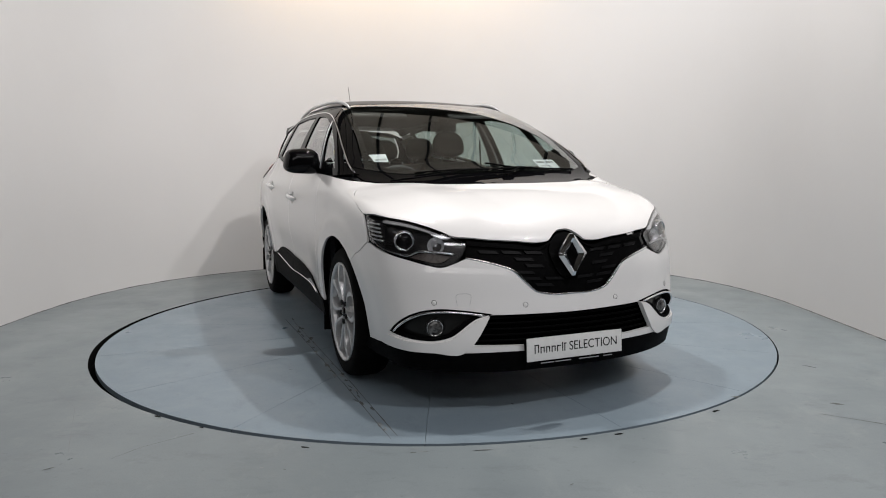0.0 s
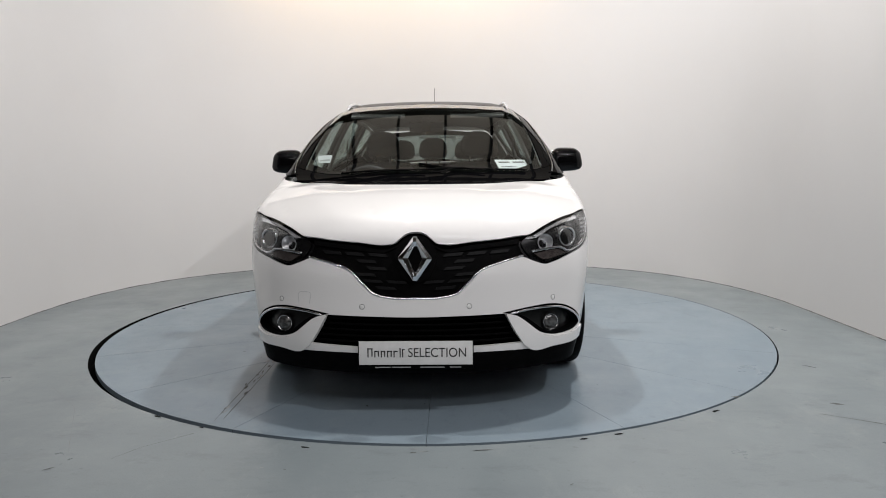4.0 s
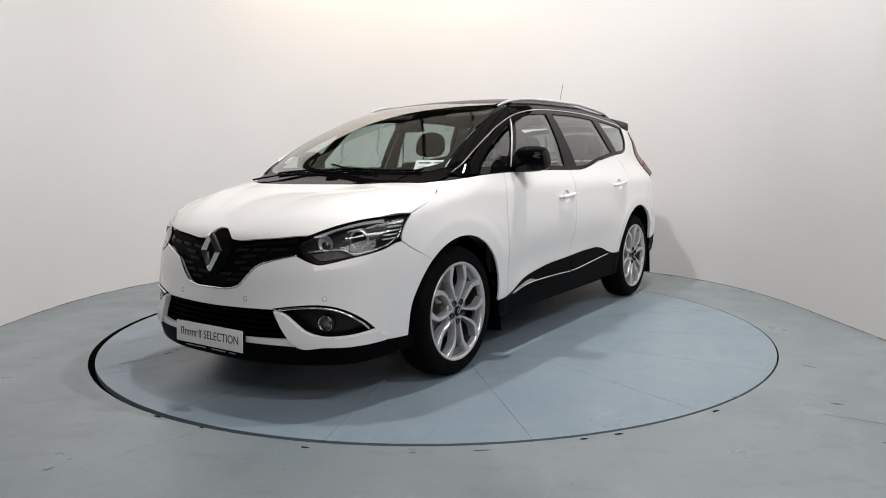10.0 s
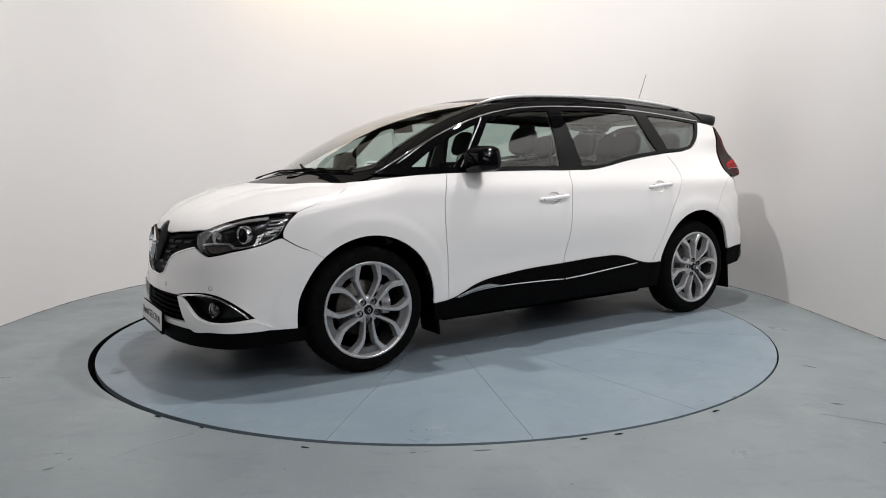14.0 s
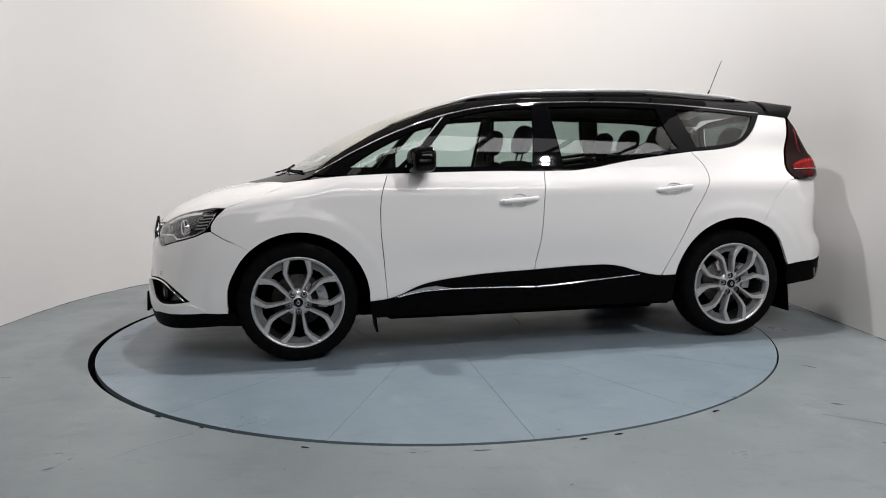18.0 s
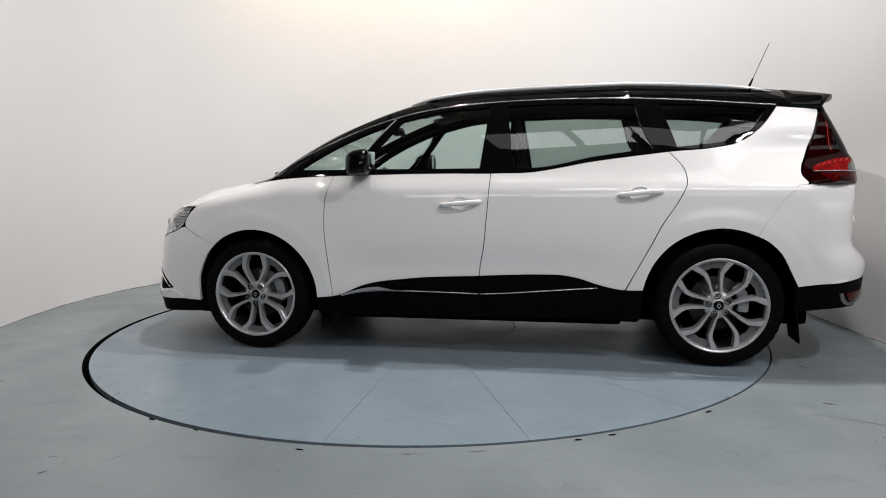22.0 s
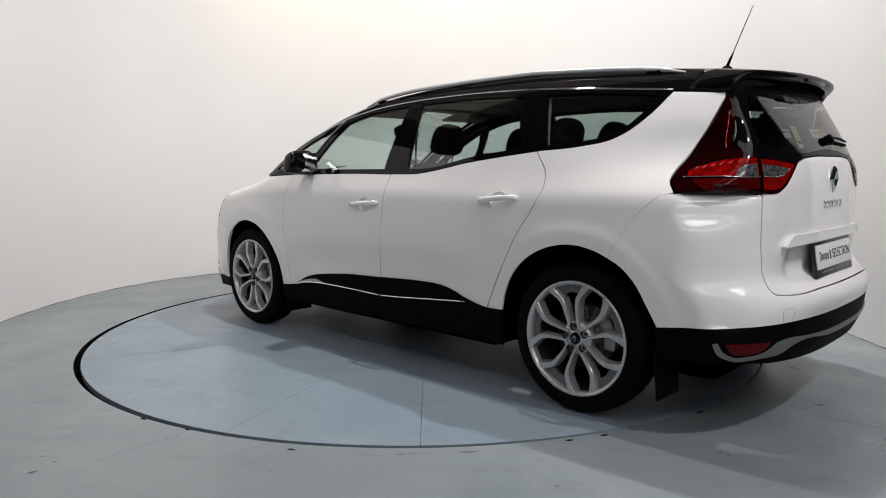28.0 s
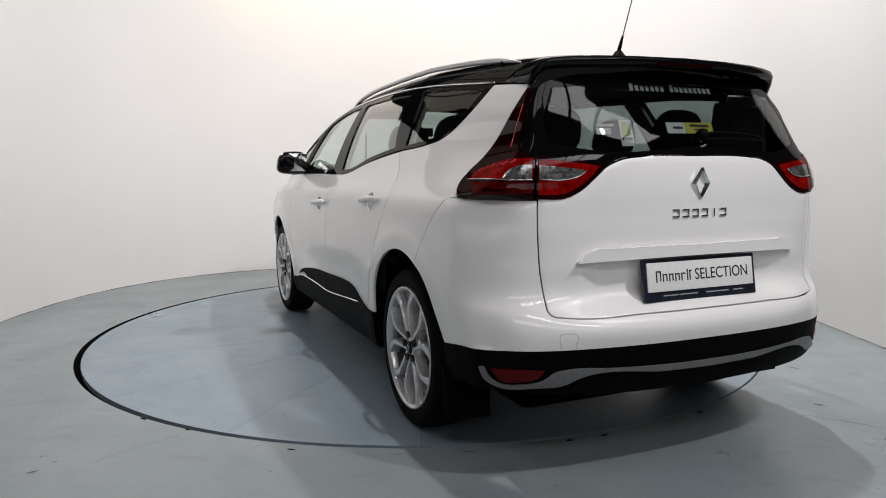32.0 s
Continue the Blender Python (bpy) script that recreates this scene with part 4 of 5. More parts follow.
def writing(name, text, size, m, mat, parent, spacing=1.0, width=None):
    cu = bpy.data.curves.new(name, "FONT")
    cu.body, cu.size, cu.extrude, cu.align_x, cu.align_y, cu.space_character = text, size, .0006, "CENTER", "CENTER", spacing
    tmp = new(name, cu)
    bpy.context.view_layer.update()
    me = bpy.data.meshes.new_from_object(tmp.evaluated_get(bpy.context.evaluated_depsgraph_get()))
    bpy.data.objects.remove(tmp)
    me.materials.clear()
    me.materials.append(mat)
    if width:
        xs = [v.co.x for v in me.vertices]
        me.transform(Matrix.Diagonal((width / (max(xs) - min(xs)), 1, 1, 1)))
    ob = new(name, me)
    ob.parent = parent
    ob.matrix_basis = m
    return ob


# text lies in x, y of its frame; this turns it to stand on the frame's face
UPRIGHT = Matrix(((0, 0, 1, 0), (1, 0, 0, 0), (0, 1, 0, 0), (0, 0, 0, 1)))


def number_plate(name, m, parent, frame_h, label):
    """A show plate: white sheet in a dark holder, with pale small print below."""
    plate = empty(name, m, parent)
    plate["label"] = label
    bm = bmesh.new()
    box(bm, (.014, .545 if frame_h > .13 else .525, frame_h), Matrix.Translation((-.004, 0, -.008 if frame_h > .13 else -.006)), .004)
    part("holder", bm, BLUEINK if frame_h > .13 else TRIM, plate)
    bm = bmesh.new()
    box(bm, (.006, .515, .108), Matrix.Translation((.005, 0, .004)), .0025)
    part("sheet", bm, PLATE, plate)
    writing("lettering", "SELECTION", .060, Matrix.Translation((.0085, .098, .004)) @ UPRIGHT, INK, plate, 1.0, .262)
    # the maker's word becomes plain strokes
    for y, w, h in ((-.207, .024, .042), (-.177, .022, .030), (-.148, .021, .030), (-.119, .022, .030), (-.091, .020, .030), (-.071, .005, .042), (-.056, .012, .038)):
        bm = bmesh.new()
        z = -.015 + h / 2
        box(bm, (.0012, .005, h), Matrix.Translation((.0086, y - w / 2 + .003, z)))
        box(bm, (.0012, w, .005), Matrix.Translation((.0086, y, z + h / 2 - .003)))
        if w > .02:
            box(bm, (.0012, .005, h * .8), Matrix.Translation((.0086, y + w / 2 - .003, z)))
        part("lettering_bar", bm, INK, plate, smooth=False)
    zb = -.062 if frame_h <= .13 else -.066
    for y, w in ((-.15, .07), (-.065, .085), (.075, .11), (.18, .05)):
        bm = bmesh.new()
        box(bm, (.001, w, .0042), Matrix.Translation((.0034, y, zb)))
        part("small_print_bar", bm, PALE, plate, smooth=False)
    return plate


def front_fittings():
    face = empty("front_face", parent=car)
    face["label"] = "black grille, lamps and trim of the nose"
    # upper grille with rows of short bars
    gr = panel("grille", "nose", whole(GRILLE, "nose"), TRIM, face, lift=-.022, thick=.006, drop=0, label="black upper grille with rows of dashes")
    panel("grille_wing", "nose", [(3.5, .800, 0), (6.3, .771), (14.2, .786), (21, .797), (25.9, .808, 0), (25.4, .785, 0), (16, .768), (8, .752, 0), (5.2, .772)], TRIM, gr, lift=-.010, thick=.014, grid=.02)
    panel("grille_wing", "nose", [(-a, *b) for a, *b in [(3.5, .800, 0), (6.3, .771), (14.2, .786), (21, .797), (25.9, .808, 0), (25.4, .785, 0), (16, .768), (8, .752, 0), (5.2, .772)]], TRIM, gr, lift=-.010, thick=.014, grid=.02)
    for z, far, shift in ((.738, 23, 0), (.708, 17, 3.2), (.678, 14.5, 0), (.648, 13, 3.2), (.618, 11, 0), (.588, 9.5, 3.2)):
        for sg in (1, -1):
            a = (6.6 if z > .64 else 1.8) + shift * .8
            while a + 2.6 < far:
                e = a + 4.4
                panel("grille_bar", "nose", [(sg * a, z - .007 + a * .0008, 0), (sg * e, z - .006 + e * .0008, 0), (sg * (e + .7), z + .008 + e * .0008, 0), (sg * (a + .7), z + .007 + a * .0008, 0)], GRILLEBAR, gr, lift=-.012, thick=.008, grid=.04, edge=.003, drop=.003)
                a += 5.7
    sur = [(0, .834), (2.5, .822), (4.2, .790), (5.0, .755), (4.4, .70), (2.6, .635), (0, .618)]
    panel("badge_plinth", "nose", whole(sur, "nose"), TRIM, gr, lift=-.008, thick=.012, grid=.02)
    diamond("badge", pose(2.322, 0, .727, 0, -6, 0), .077, .100, .026, CHROME, face, "chrome lozenge emblem")
    seam("grille_rim", "nose", [(-25.9, .728), (-19.1, .697), (-15.3, .671), (-12.0, .612), (-9.5, .569), (-6.3, .552), (0, .548), (6.3, .552), (9.5, .569), (12.0, .612), (15.3, .671), (19.1, .697), (25.9, .728)], .0058, CHROME, face, -.002, 120, label="bright chrome strip under the grille", sides=8)
    # lower intake
    low = panel("lower_intake", "nose", whole([(0, .47), (20.8, .477, 0), (25.4, .325, 0), (0, .31)], "nose"), CORE, face, lift=-.045, thick=.004, drop=0, label="black lower intake with slats")
    for z in (.345, .372, .399, .426, .450):
        w = 20.2 + (.47 - z) * 30
        seam("slat", "nose", [(-w, z + .004), (-w / 2, z + .001), (0, z), (w / 2, z + .001), (w, z + .004)], .0075, TRIM, low, -.022, 50, flat=.5)
    number_plate("front_plate", pose(2.362, 0, .300, 0, -3, 0), face, .128, "white show plate in a black holder")
    for r in (False, True):
        lamp_front(face, r)
        sg = -1 if r else 1
        fog = panel("fog_recess", "nose", FOG, LAMPDARK, face, lift=-.045, thick=.004, drop=0, right=r, label="black fog lamp recess")
        rim = panel("fog_wall", "nose", FOG, TRIM, fog, lift=-.004, thick=.045, grid=.03, right=r, drop=0, holes=([(43.0, .375, 0), (41.2, .410), (38.4, .447), (35.2, .472), (32.5, .481), (26, .476), (23.0, .466, 0), (25.2, .448), (27.8, .410), (30, .378), (32.5, .362), (37.5, .362)],))
        m = on_skin("nose", 33.0, .408, -.038, r)
        m = Matrix.Translation(m.translation) @ Matrix.Rotation(radians(14 * sg), 4, "Z")
        lampf = disc_part("fog_lamp", m, [(.044, .0), (.043, .016), (.039, .018), (.037, .010)], LAMPDARK, face, label="round clear fog lamp")
        disc_part("bezel", m, [(.040, .008), (.038, .0165), (.036, .017), (.034, .012)], CHROME, lampf)
        disc_part("lens", m, [(.036, .010), (.030, .016), (.018, .020), (.001, .022)], TAILCLEAR, lampf)
        seam("fog_chrome", "nose", [(21.6, .468), (26, .480), (32.3, .483), (35.2, .474), (38.3, .449), (41.2, .410), (43.0, .376)], [.002] + [.0058] * 48 + [.002], CHROME, face, .001, 50, r, label="chrome eyebrow over the fog lamp")
        for u, z in ((sg * 12.2, .510), (sg * 32.8, .526)):
            m = on_skin("nose", abs(u), z, 0, r)
            s1 = disc_part("parking_sensor", m, [(.0105, -.002), (.0105, -.0005), (.0095, .0004), (.001, .0006)], PEARL, face, 20)
            disc_part("ring", m, [(.0125, -.001), (.0125, .0006), (.0108, .0006), (.0106, -.001)], INK, s1, 20)
        seam("panel_joint", "side", [(1.6668, .669), (1.691, .6824), (1.7228, .7005), (1.80, .7433)], .0016, JOINT, face, -.0006, 12, r, sides=4)
    # towing eye cover outline
    q = [(-24.9, .513), (-24.9, .565), (-26.3, .568), (-27.7, .564), (-27.7, .515)]
    seam("towing_cover_joint", "nose", q, .0007, PALE, face, .0002, 40, sides=4)


def lamp_front(face, r):
    """A headlamp behind a clear lens: projector, reflector bowls, light guides."""
    h = empty("headlamp", parent=face)
    h["label"] = "clear-lens headlamp with dark housing and chrome guides"
    panel("housing", "nose", HEADLAMP, LAMPGREY, h, lift=-.032, thick=.004, drop=0, right=r, grid=.03)
    panel("seal", "nose", HEADLAMP, PIANO, h, lift=-.001, thick=.010, grid=.03, drop=0, right=r, holes=([(40 + (a - 40) * .988, .79 + (z - .79) * .978, *c) for a, z, *c in HEADLAMP],))
    panel("lens", "nose", [(a * .99 + .3, z * .985 + .012, *c) for a, z, *c in HEADLAMP], LENS, h, lift=.000, thick=.002, drop=0, right=r, grid=.03).visible_shadow = False
    sg = -1 if r else 1
    panel("outer_reflector", "nose", [(53.2, .903, 0), (51.9, .855), (50.6, .806), (48.6, .780), (46.0, .762, 0), (46.4, .80), (46.8, .845), (47.2, .890, 0)], LAMPGREY, h, lift=-.016, thick=.006, right=r, grid=.015)
    panel("upper_reflector", "nose", [(47.5, .897, 0), (41, .881), (35, .852), (29.6, .816, 0), (30.6, .812), (35, .842), (41, .868), (47.5, .882, 0)], REFLECTOR, h, lift=-.007, thick=.006, right=r, grid=.012)
    panel("inner_bezel", "nose", [(37.5, .836, 0), (33, .824), (28.8, .802), (28.2, .780), (29.2, .762, 0), (36.6, .764, 0)], LAMPGREY, h, lift=-.030, thick=.004, right=r, grid=.015)
    for k in range(5):
        z = .797 + .019 * k
        seam("light_guide", "nose", [(46.6 + k * .45, z), (48.6 + k * .50, z + .003), (50.2 + k * .55, z + .007)], .0045, CLEARLENS, h, -.008, 8, r, sides=6)
    seam("guide_edge", "nose", [(50.6, .797), (51.9, .847), (52.8, .892)], .003, CHROME, h, -.006, 14, r)
    m = on_skin("nose", 41.3, .808, -.036, r)
    m = Matrix.Translation(m.translation) @ Matrix.Rotation(radians(22 * sg), 4, "Z")
    disc_part("projector_ring", m, [(.050, .0), (.047, .022), (.041, .026), (.036, .016), (.034, .004)], CHROME, h)
    disc_part("projector_lens", m, [(.036, .008), (.030, .018), (.018, .025), (.001, .028)], PIANO, h)
    m = on_skin("nose", 33.2, .792, -.034, r)
    m = Matrix.Translation(m.translation) @ Matrix.Rotation(radians(16 * sg), 4, "Z")
    disc_part("main_beam_bowl", m, [(.040, .026), (.036, .024), (.026, .008), (.012, .002), (.001, .001)], CLEARLENS, h, 14)
    disc_part("bulb", m, [(.009, .0), (.009, .016), (.001, .020)], REFLECTOR, h, 12)
    seam("running_light", "nose", [(28.4, .744), (31, .750), (35, .755), (37.2, .754), (39.2, .736), (43, .744), (47.6, .768), (50.2, .797)], [.003] + [.0065] * 28 + [.0045] * 21, CHROME, h, -.008, 50, r, label="chrome daytime running light", sides=8)
    panel("indicator", "nose", [(29.2, .736, 0), (37.5, .742), (39, .728, 0), (36, .716), (31.4, .709)], INDICATOR, h, lift=-.014, thick=.004, right=r, grid=.015)


def side_fittings():
    for r in (False, True):
        sg = -1 if r else 1
        for nm, x, z, tilt in (("front", .066, .930, 1.2), ("rear", -.960, .985, 1.2)):
            hnd = empty("door_handle", parent=car)
            m = on_skin("side", x, z, 0, r)
            # cup behind the grip
            disc_part("cup", m @ Matrix.Diagonal((1, 1.35, 1.0, 1)), [(.0435, -.001), (.0428, -.004), (.0405, -.0110), (.032, -.0128), (.001, -.0130)], PEARL, hnd, 32)
            pts = []
            for i in range(15):
                s = -1 + 2 * i / 14
                p = place("side", [(x + .122 * s, z - .010 * s + (.004 if nm == "front" else .004))])
                nn = skin_normal(p)
                q = p[0] + nn[0] * (.030 * (1 - abs(s) ** 3.5) + .004)
                pts.append((q[0], q[1] * sg, q[2]))
            vs, fs = tube(pts, [.008] + [.0125] * 13 + [.008], 10, 1.15)
            link("grip", vs, fs, PEARL, hnd, "body-coloured pull handle")
            vs, fs = tube([(p[0], p[1] - .004 * sg, p[2] + .0135) for p in pts[1:-1]], .0026, 6)
            link("grip_chrome", vs, fs, CHROME, hnd)
            if nm == "front" and not r:
                p = Vector(pts[-2])
                disc_part("lock", Matrix.Translation(p + Vector((0, .012 * sg, 0))) @ Matrix.Rotation(radians(90 * sg), 4, "Z"), [(.008, -.004), (.007, .002), (.001, .002)], SATIN, hnd, 16)
        # sill inserts
        seam("sill_chrome", "side", [(.82, .368), (.70, .392), (.58, .402), (.45, .404), (.20, .402), (-.036, .396)], .0048, CHROME, car, .014, 50, r, label="chrome strip on the sill cladding")
        seam("sill_chrome", "side", [(-.050, .396), (-.20, .404), (-.361, .417), (-.55, .432), (-.735, .447)], [.0048] * 38 + [.002] * 2, CHROME, car, .014, 40, r, label="chrome strip on the sill cladding")
        panel("sill_insert", "side", [(.838, .367, 0), (.74, .398), (.66, .417), (.585, .425, 0), (.50, .409, 0), (.66, .401), (.74, .388)], SATIN, car, lift=.013, thick=.004, right=r, grid=.03, label="silver wedge on the sill cladding")
        panel("sill_gloss", "side", [(.575, .428, 0), (.30, .450), (-.036, .468, 0), (-.038, .402, 0), (.20, .410), (.50, .413, 0)], TRIM, car, lift=.0125, thick=.004, right=r, grid=.04)
        panel("sill_gloss", "side", [(-.048, .468, 0), (-.35, .488), (-.50, .490), (-.62, .472), (-.735, .452, 0), (-.55, .440), (-.361, .425), (-.05, .403, 0)], TRIM, car, lift=.0125, thick=.004, right=r, grid=.04)
        # mud flaps
        for x, z in ((.955, .285), (-1.815, .285)):
            bm = bmesh.new()
            box(bm, (.012, .20, .22), Matrix.Translation((x, sg * .785, z - .02)) @ Matrix.Rotation(radians(6), 4, "Y"), .005)
            part("mud_flap", bm, TRIM, car)
        mirror_part(sg)
        # roof rail, low over the roof's edge
        xs = np.linspace(.43, -1.72, 30)
        ys = .562 - .062 * (xs < 0) * (xs / 1.7) ** 2
        top = place("top", np.stack([xs, ys], 1))
        rise = .024 * (1 - np.abs(np.linspace(-1, 1, 30)) ** 6) + .002
        vs, fs = tube([(x, y * sg, z + h) for (x, y, z), h in zip(top, rise)], [.004, .009] + [.0125] * 26 + [.009, .004], 12, 1.0)
        link("roof_rail", vs, fs, RAIL, car, "satin silver roof rail")
        for i in (2, 27):
            bm = bmesh.new()
            box(bm, (.07, .018, rise[i] + .004), Matrix.Translation((top[i][0], top[i][1] * sg, top[i][2] + rise[i] / 2 - .004)), .004)
            part("rail_foot", bm, TRIM, car)


def mirror_part(sg):
    mr = empty("door_mirror", parent=car)
    mr["label"] = "gloss black door mirror"
    bm = bmesh.new()
    bmesh.ops.create_uvsphere(bm, u_segments=28, v_segments=20, radius=1)
    for v in bm.verts:
        x, y, z = v.co
        # box-like shell: flat glass side, rounded nose
        sup = lambda t, p: math.copysign(abs(t) ** p, t)
        x2, y2, z2 = sup(x, .62), sup(y, .55), sup(z, .55)
        lead = .095 * x2 if x2 > 0 else .048 * x2
        w = .100 - .012 * z2
        v.co = (lead - .030 * (y2 + 1) * .5, y2 * w * 1.06, z2 * (.077 - .004 * y2) + .002 * y2 - (.012 * max(x2, 0)))
    if sg < 0:
        for v in bm.verts:
            v.co.y *= -1
        bmesh.ops.reverse_faces(bm, faces=bm.faces)
    bmesh.ops.translate(bm, verts=bm.verts, vec=(.668, sg * .940, 1.183))
    part("shell", bm, PIANO, mr)
    bm = bmesh.new()
    box(bm, (.006, .175, .120), Matrix.Translation((.608, sg * .940, 1.185)) @ Matrix.Rotation(radians(-5 * sg), 4, "Z"), .002)
    part("mirror_glass", bm, CHROME, mr)
    vs, fs = tube([(.70, sg * .80, 1.118), (.69, sg * .84, 1.122), (.675, sg * .90, 1.130), (.67, sg * .93, 1.142)], [.026, .024, .022, .016], 10, .7)
    link("stalk", vs, fs, PIANO, mr)
    vs, fs = tube([(.735, sg * .880, 1.138), (.735, sg * .93, 1.145), (.72, sg * .985, 1.155), (.69, sg * 1.015, 1.165)], .0045, 8)
    link("repeater", vs, fs, CLEARLENS, mr)


def rear_fittings():
    face = empty("rear_face", parent=car)
    face["label"] = "tail lamps, plate and trim of the tail"
    for r in (False, True):
        lp = empty("tail_lamp", parent=face)
        lp["label"] = "dark red wrap-round tail lamp with clear insert"
        outer = [(38.2, 1.441, 0), (40.3, 1.385), (43.0, 1.305), (45.6, 1.235), (48.0, 1.182), (51.0, 1.128), (52.4, 1.090), (52.4, 1.062), (51.2, 1.043), (48, 1.037), (35.9, 1.037, 0), (35.9, 1.186, 0), (38.2, 1.198), (39.2, 1.216), (38.8, 1.30), (37.7, 1.42)]
        panel("outer_lens", "tail", outer, DARKRED, lp, lift=.006, thick=.03, right=r, grid=.013)
        panel("inner_lens", "tail", [(35.5, 1.184, 0), (28.6, 1.172), (22.4, 1.156, 0), (25.1, 1.105), (27.9, 1.062), (30.5, 1.040), (35.5, 1.037, 0)], DARKRED, lp, lift=.006, thick=.03, right=r, grid=.013)
        panel("red_field", "tail", [(49.0, 1.118), (46, 1.146), (41, 1.172), (36.2, 1.178, 0), (36.2, 1.105, 0), (42, 1.104), (49.3, 1.100, 0)], RED, lp, lift=.0075, thick=.002, right=r, grid=.015)
        panel("red_field", "tail", [(48.6, 1.092, 0), (42, 1.096), (36.2, 1.097, 0), (36.2, 1.056, 0), (44, 1.056), (47.5, 1.060)], DEEPRED, lp, lift=.0075, thick=.002, right=r, grid=.015)
        panel("red_field", "tail", [(35.2, 1.174, 0), (29, 1.163), (24.0, 1.150, 0), (26.5, 1.10), (29.3, 1.066), (31, 1.054), (35.2, 1.052, 0)], RED, lp, lift=.0075, thick=.002, right=r, grid=.015)
        panel("clear_insert", "tail", [(41.4, 1.106, 0), (40.4, 1.134), (38.9, 1.150), (36.4, 1.155, 0), (36.4, 1.106, 0)], TAILCLEAR, lp, lift=.009, thick=.002, right=r, grid=.02)
        panel("clear_insert", "tail", [(35.1, 1.152, 0), (31.9, 1.147), (26.6, 1.135, 0), (28.5, 1.114), (30.4, 1.104), (35.1, 1.106, 0)], TAILCLEAR, lp, lift=.009, thick=.002, right=r, grid=.02)
        seam("light_guide", "tail", [(50.0, 1.099), (42, 1.102), (36.1, 1.102)], .0022, CHROME, lp, .010, 30, r)
        seam("light_guide", "tail", [(35.1, 1.104), (30.6, 1.102), (28.4, 1.112), (26.6, 1.134)], .002, CHROME, lp, .010, 12, r)
        for k in range(6):
            u = 47.6 - k * 1.5
            seam("glow_bar", "tail", [(u, 1.128 + .006 * k), (u - .9, 1.140 + .006 * k)], .004, GLOWRED, lp, .008, 6, r)
        seam("glow_edge", "tail", [(40.9, 1.216), (40.3, 1.267), (38.9, 1.375)], .0016, GLOWRED, lp, .0065, 14, r)
        panel("rear_reflector", "tail", [(42.9, .433, 0), (33.6, .437, 0), (34.8, .406), (37.6, .390), (41.4, .391)], REFLEX, face, lift=.006, thick=.006, right=r, grid=.03)
        seam("panel_joint", "side", [(-1.5893, .7518), (-1.613, .80), (-1.660, .873), (-1.715, .949), (-1.800, 1.033)], .0020, JOINT, face, -.0009, 40, r, sides=4)
    # grip ledge over the plate
    ledge = [(0, .857), (20, .856), (25.6, .850), (28.3, .806, 0), (25.5, .809), (20, .812), (0, .816)]
    panel("tailgate_ledge", "tail", whole(ledge, "tail"), PEARL, face, lift=.026, thick=.05, grid=.025, edge=.006, drop=.004)
    number_plate("rear_plate", pose(-2.232, 0, .738, 0, -9, 180), face, .158, "white show plate in a black holder")
    silver = [(0, .428), (10, .430), (22, .437), (29, .441), (31.8, .430), (34.2, .396), (37.4, .380), (41.6, .380), (43.2, .400), (44.2, .435, 0), (45.2, .432, 0), (44.2, .388), (42, .366), (35, .370), (30.4, .381), (28, .404), (10, .406), (0, .403)]
    panel("rear_skid_strip", "tail", whole(silver, "tail"), SKID, face, lift=.008, thick=.012, grid=.025, label="satin grey strip in the lower bumper")
    diamond("rear_badge", pose(-2.212, 0, 1.083, 0, 3, 180), .046, .062, .016, CHROME, face, "chrome lozenge emblem")
    for k in range(6):
        y = .118 - k * .0465
        m = on_skin("tail", math.degrees(math.atan2(y, 1.03)), .974, .003)
        bm = bmesh.new()
        box(bm, (.005, .032 if k != 4 else .007, .007), m @ Matrix.Translation((0, 0, .0125)), .0015)
        box(bm, (.005, .032 if k != 4 else .007, .007), m @ Matrix.Translation((0, 0, -.0125)), .0015)
        box(bm, (.005, .007, .020), m @ Matrix.Translation((0, .012 if k != 4 else 0, 0)), .0015)
        part("script_bar", bm, CHROME, face, "chrome script on the tailgate" if k == 0 else "")
    q = [(28.4, .517), (28.4, .568), (29.6, .572), (30.9, .568), (30.9, .517)]
    seam("towing_cover_joint", "tail", q, .0007, PALE, face, .0002, 40, sides=4)
    # rear wiper
    wp = empty("rear_wiper", parent=face)
    m = on_skin("tail", -2.2, 1.262, .004)
    disc_part("pivot", m, [(.022, -.004), (.022, .018), (.016, .026), (.001, .027)], TRIM, wp, 20)
    seam("arm", "tail", [(-2.2, 1.262), (-6, 1.268), (-13, 1.266), (-20, 1.255)], [.013, .012, .011, .010, .009, .009, .008, .008, .007, .005], TRIM, wp, .016, 10, flat=.6)
    seam("blade", "tail", [(0, 1.245), (-6, 1.250), (-13, 1.250), (-21, 1.243)], .005, RUBBER, wp, .006, 20)
    # stickers inside the tailgate glass
    st = (("sticker", [(18.7, 1.322, 0), (15.6, 1.320, 0), (15.7, 1.226, 0), (18.6, 1.224, 0)], STICKER), ("sticker", [(18.2, 1.315, 0), (16.3, 1.313, 0), (16.3, 1.262, 0), (18.2, 1.262, 0)], LIME),
          ("sticker", [(6.4, 1.316, 0), (1.0, 1.317, 0), (1.0, 1.275, 0), (6.4, 1.274, 0)], STICKER), ("sticker", [(.9, 1.317, 0), (-7.4, 1.318, 0), (-7.2, 1.277, 0), (.9, 1.275, 0)], YELLOW))
    for i, (nm, pts, mat) in enumerate(st):
        panel(nm, "tail", pts, mat, face, lift=-.006 + .001 * (i == 1), thick=.0005, grid=.03, drop=0, edge=.002)
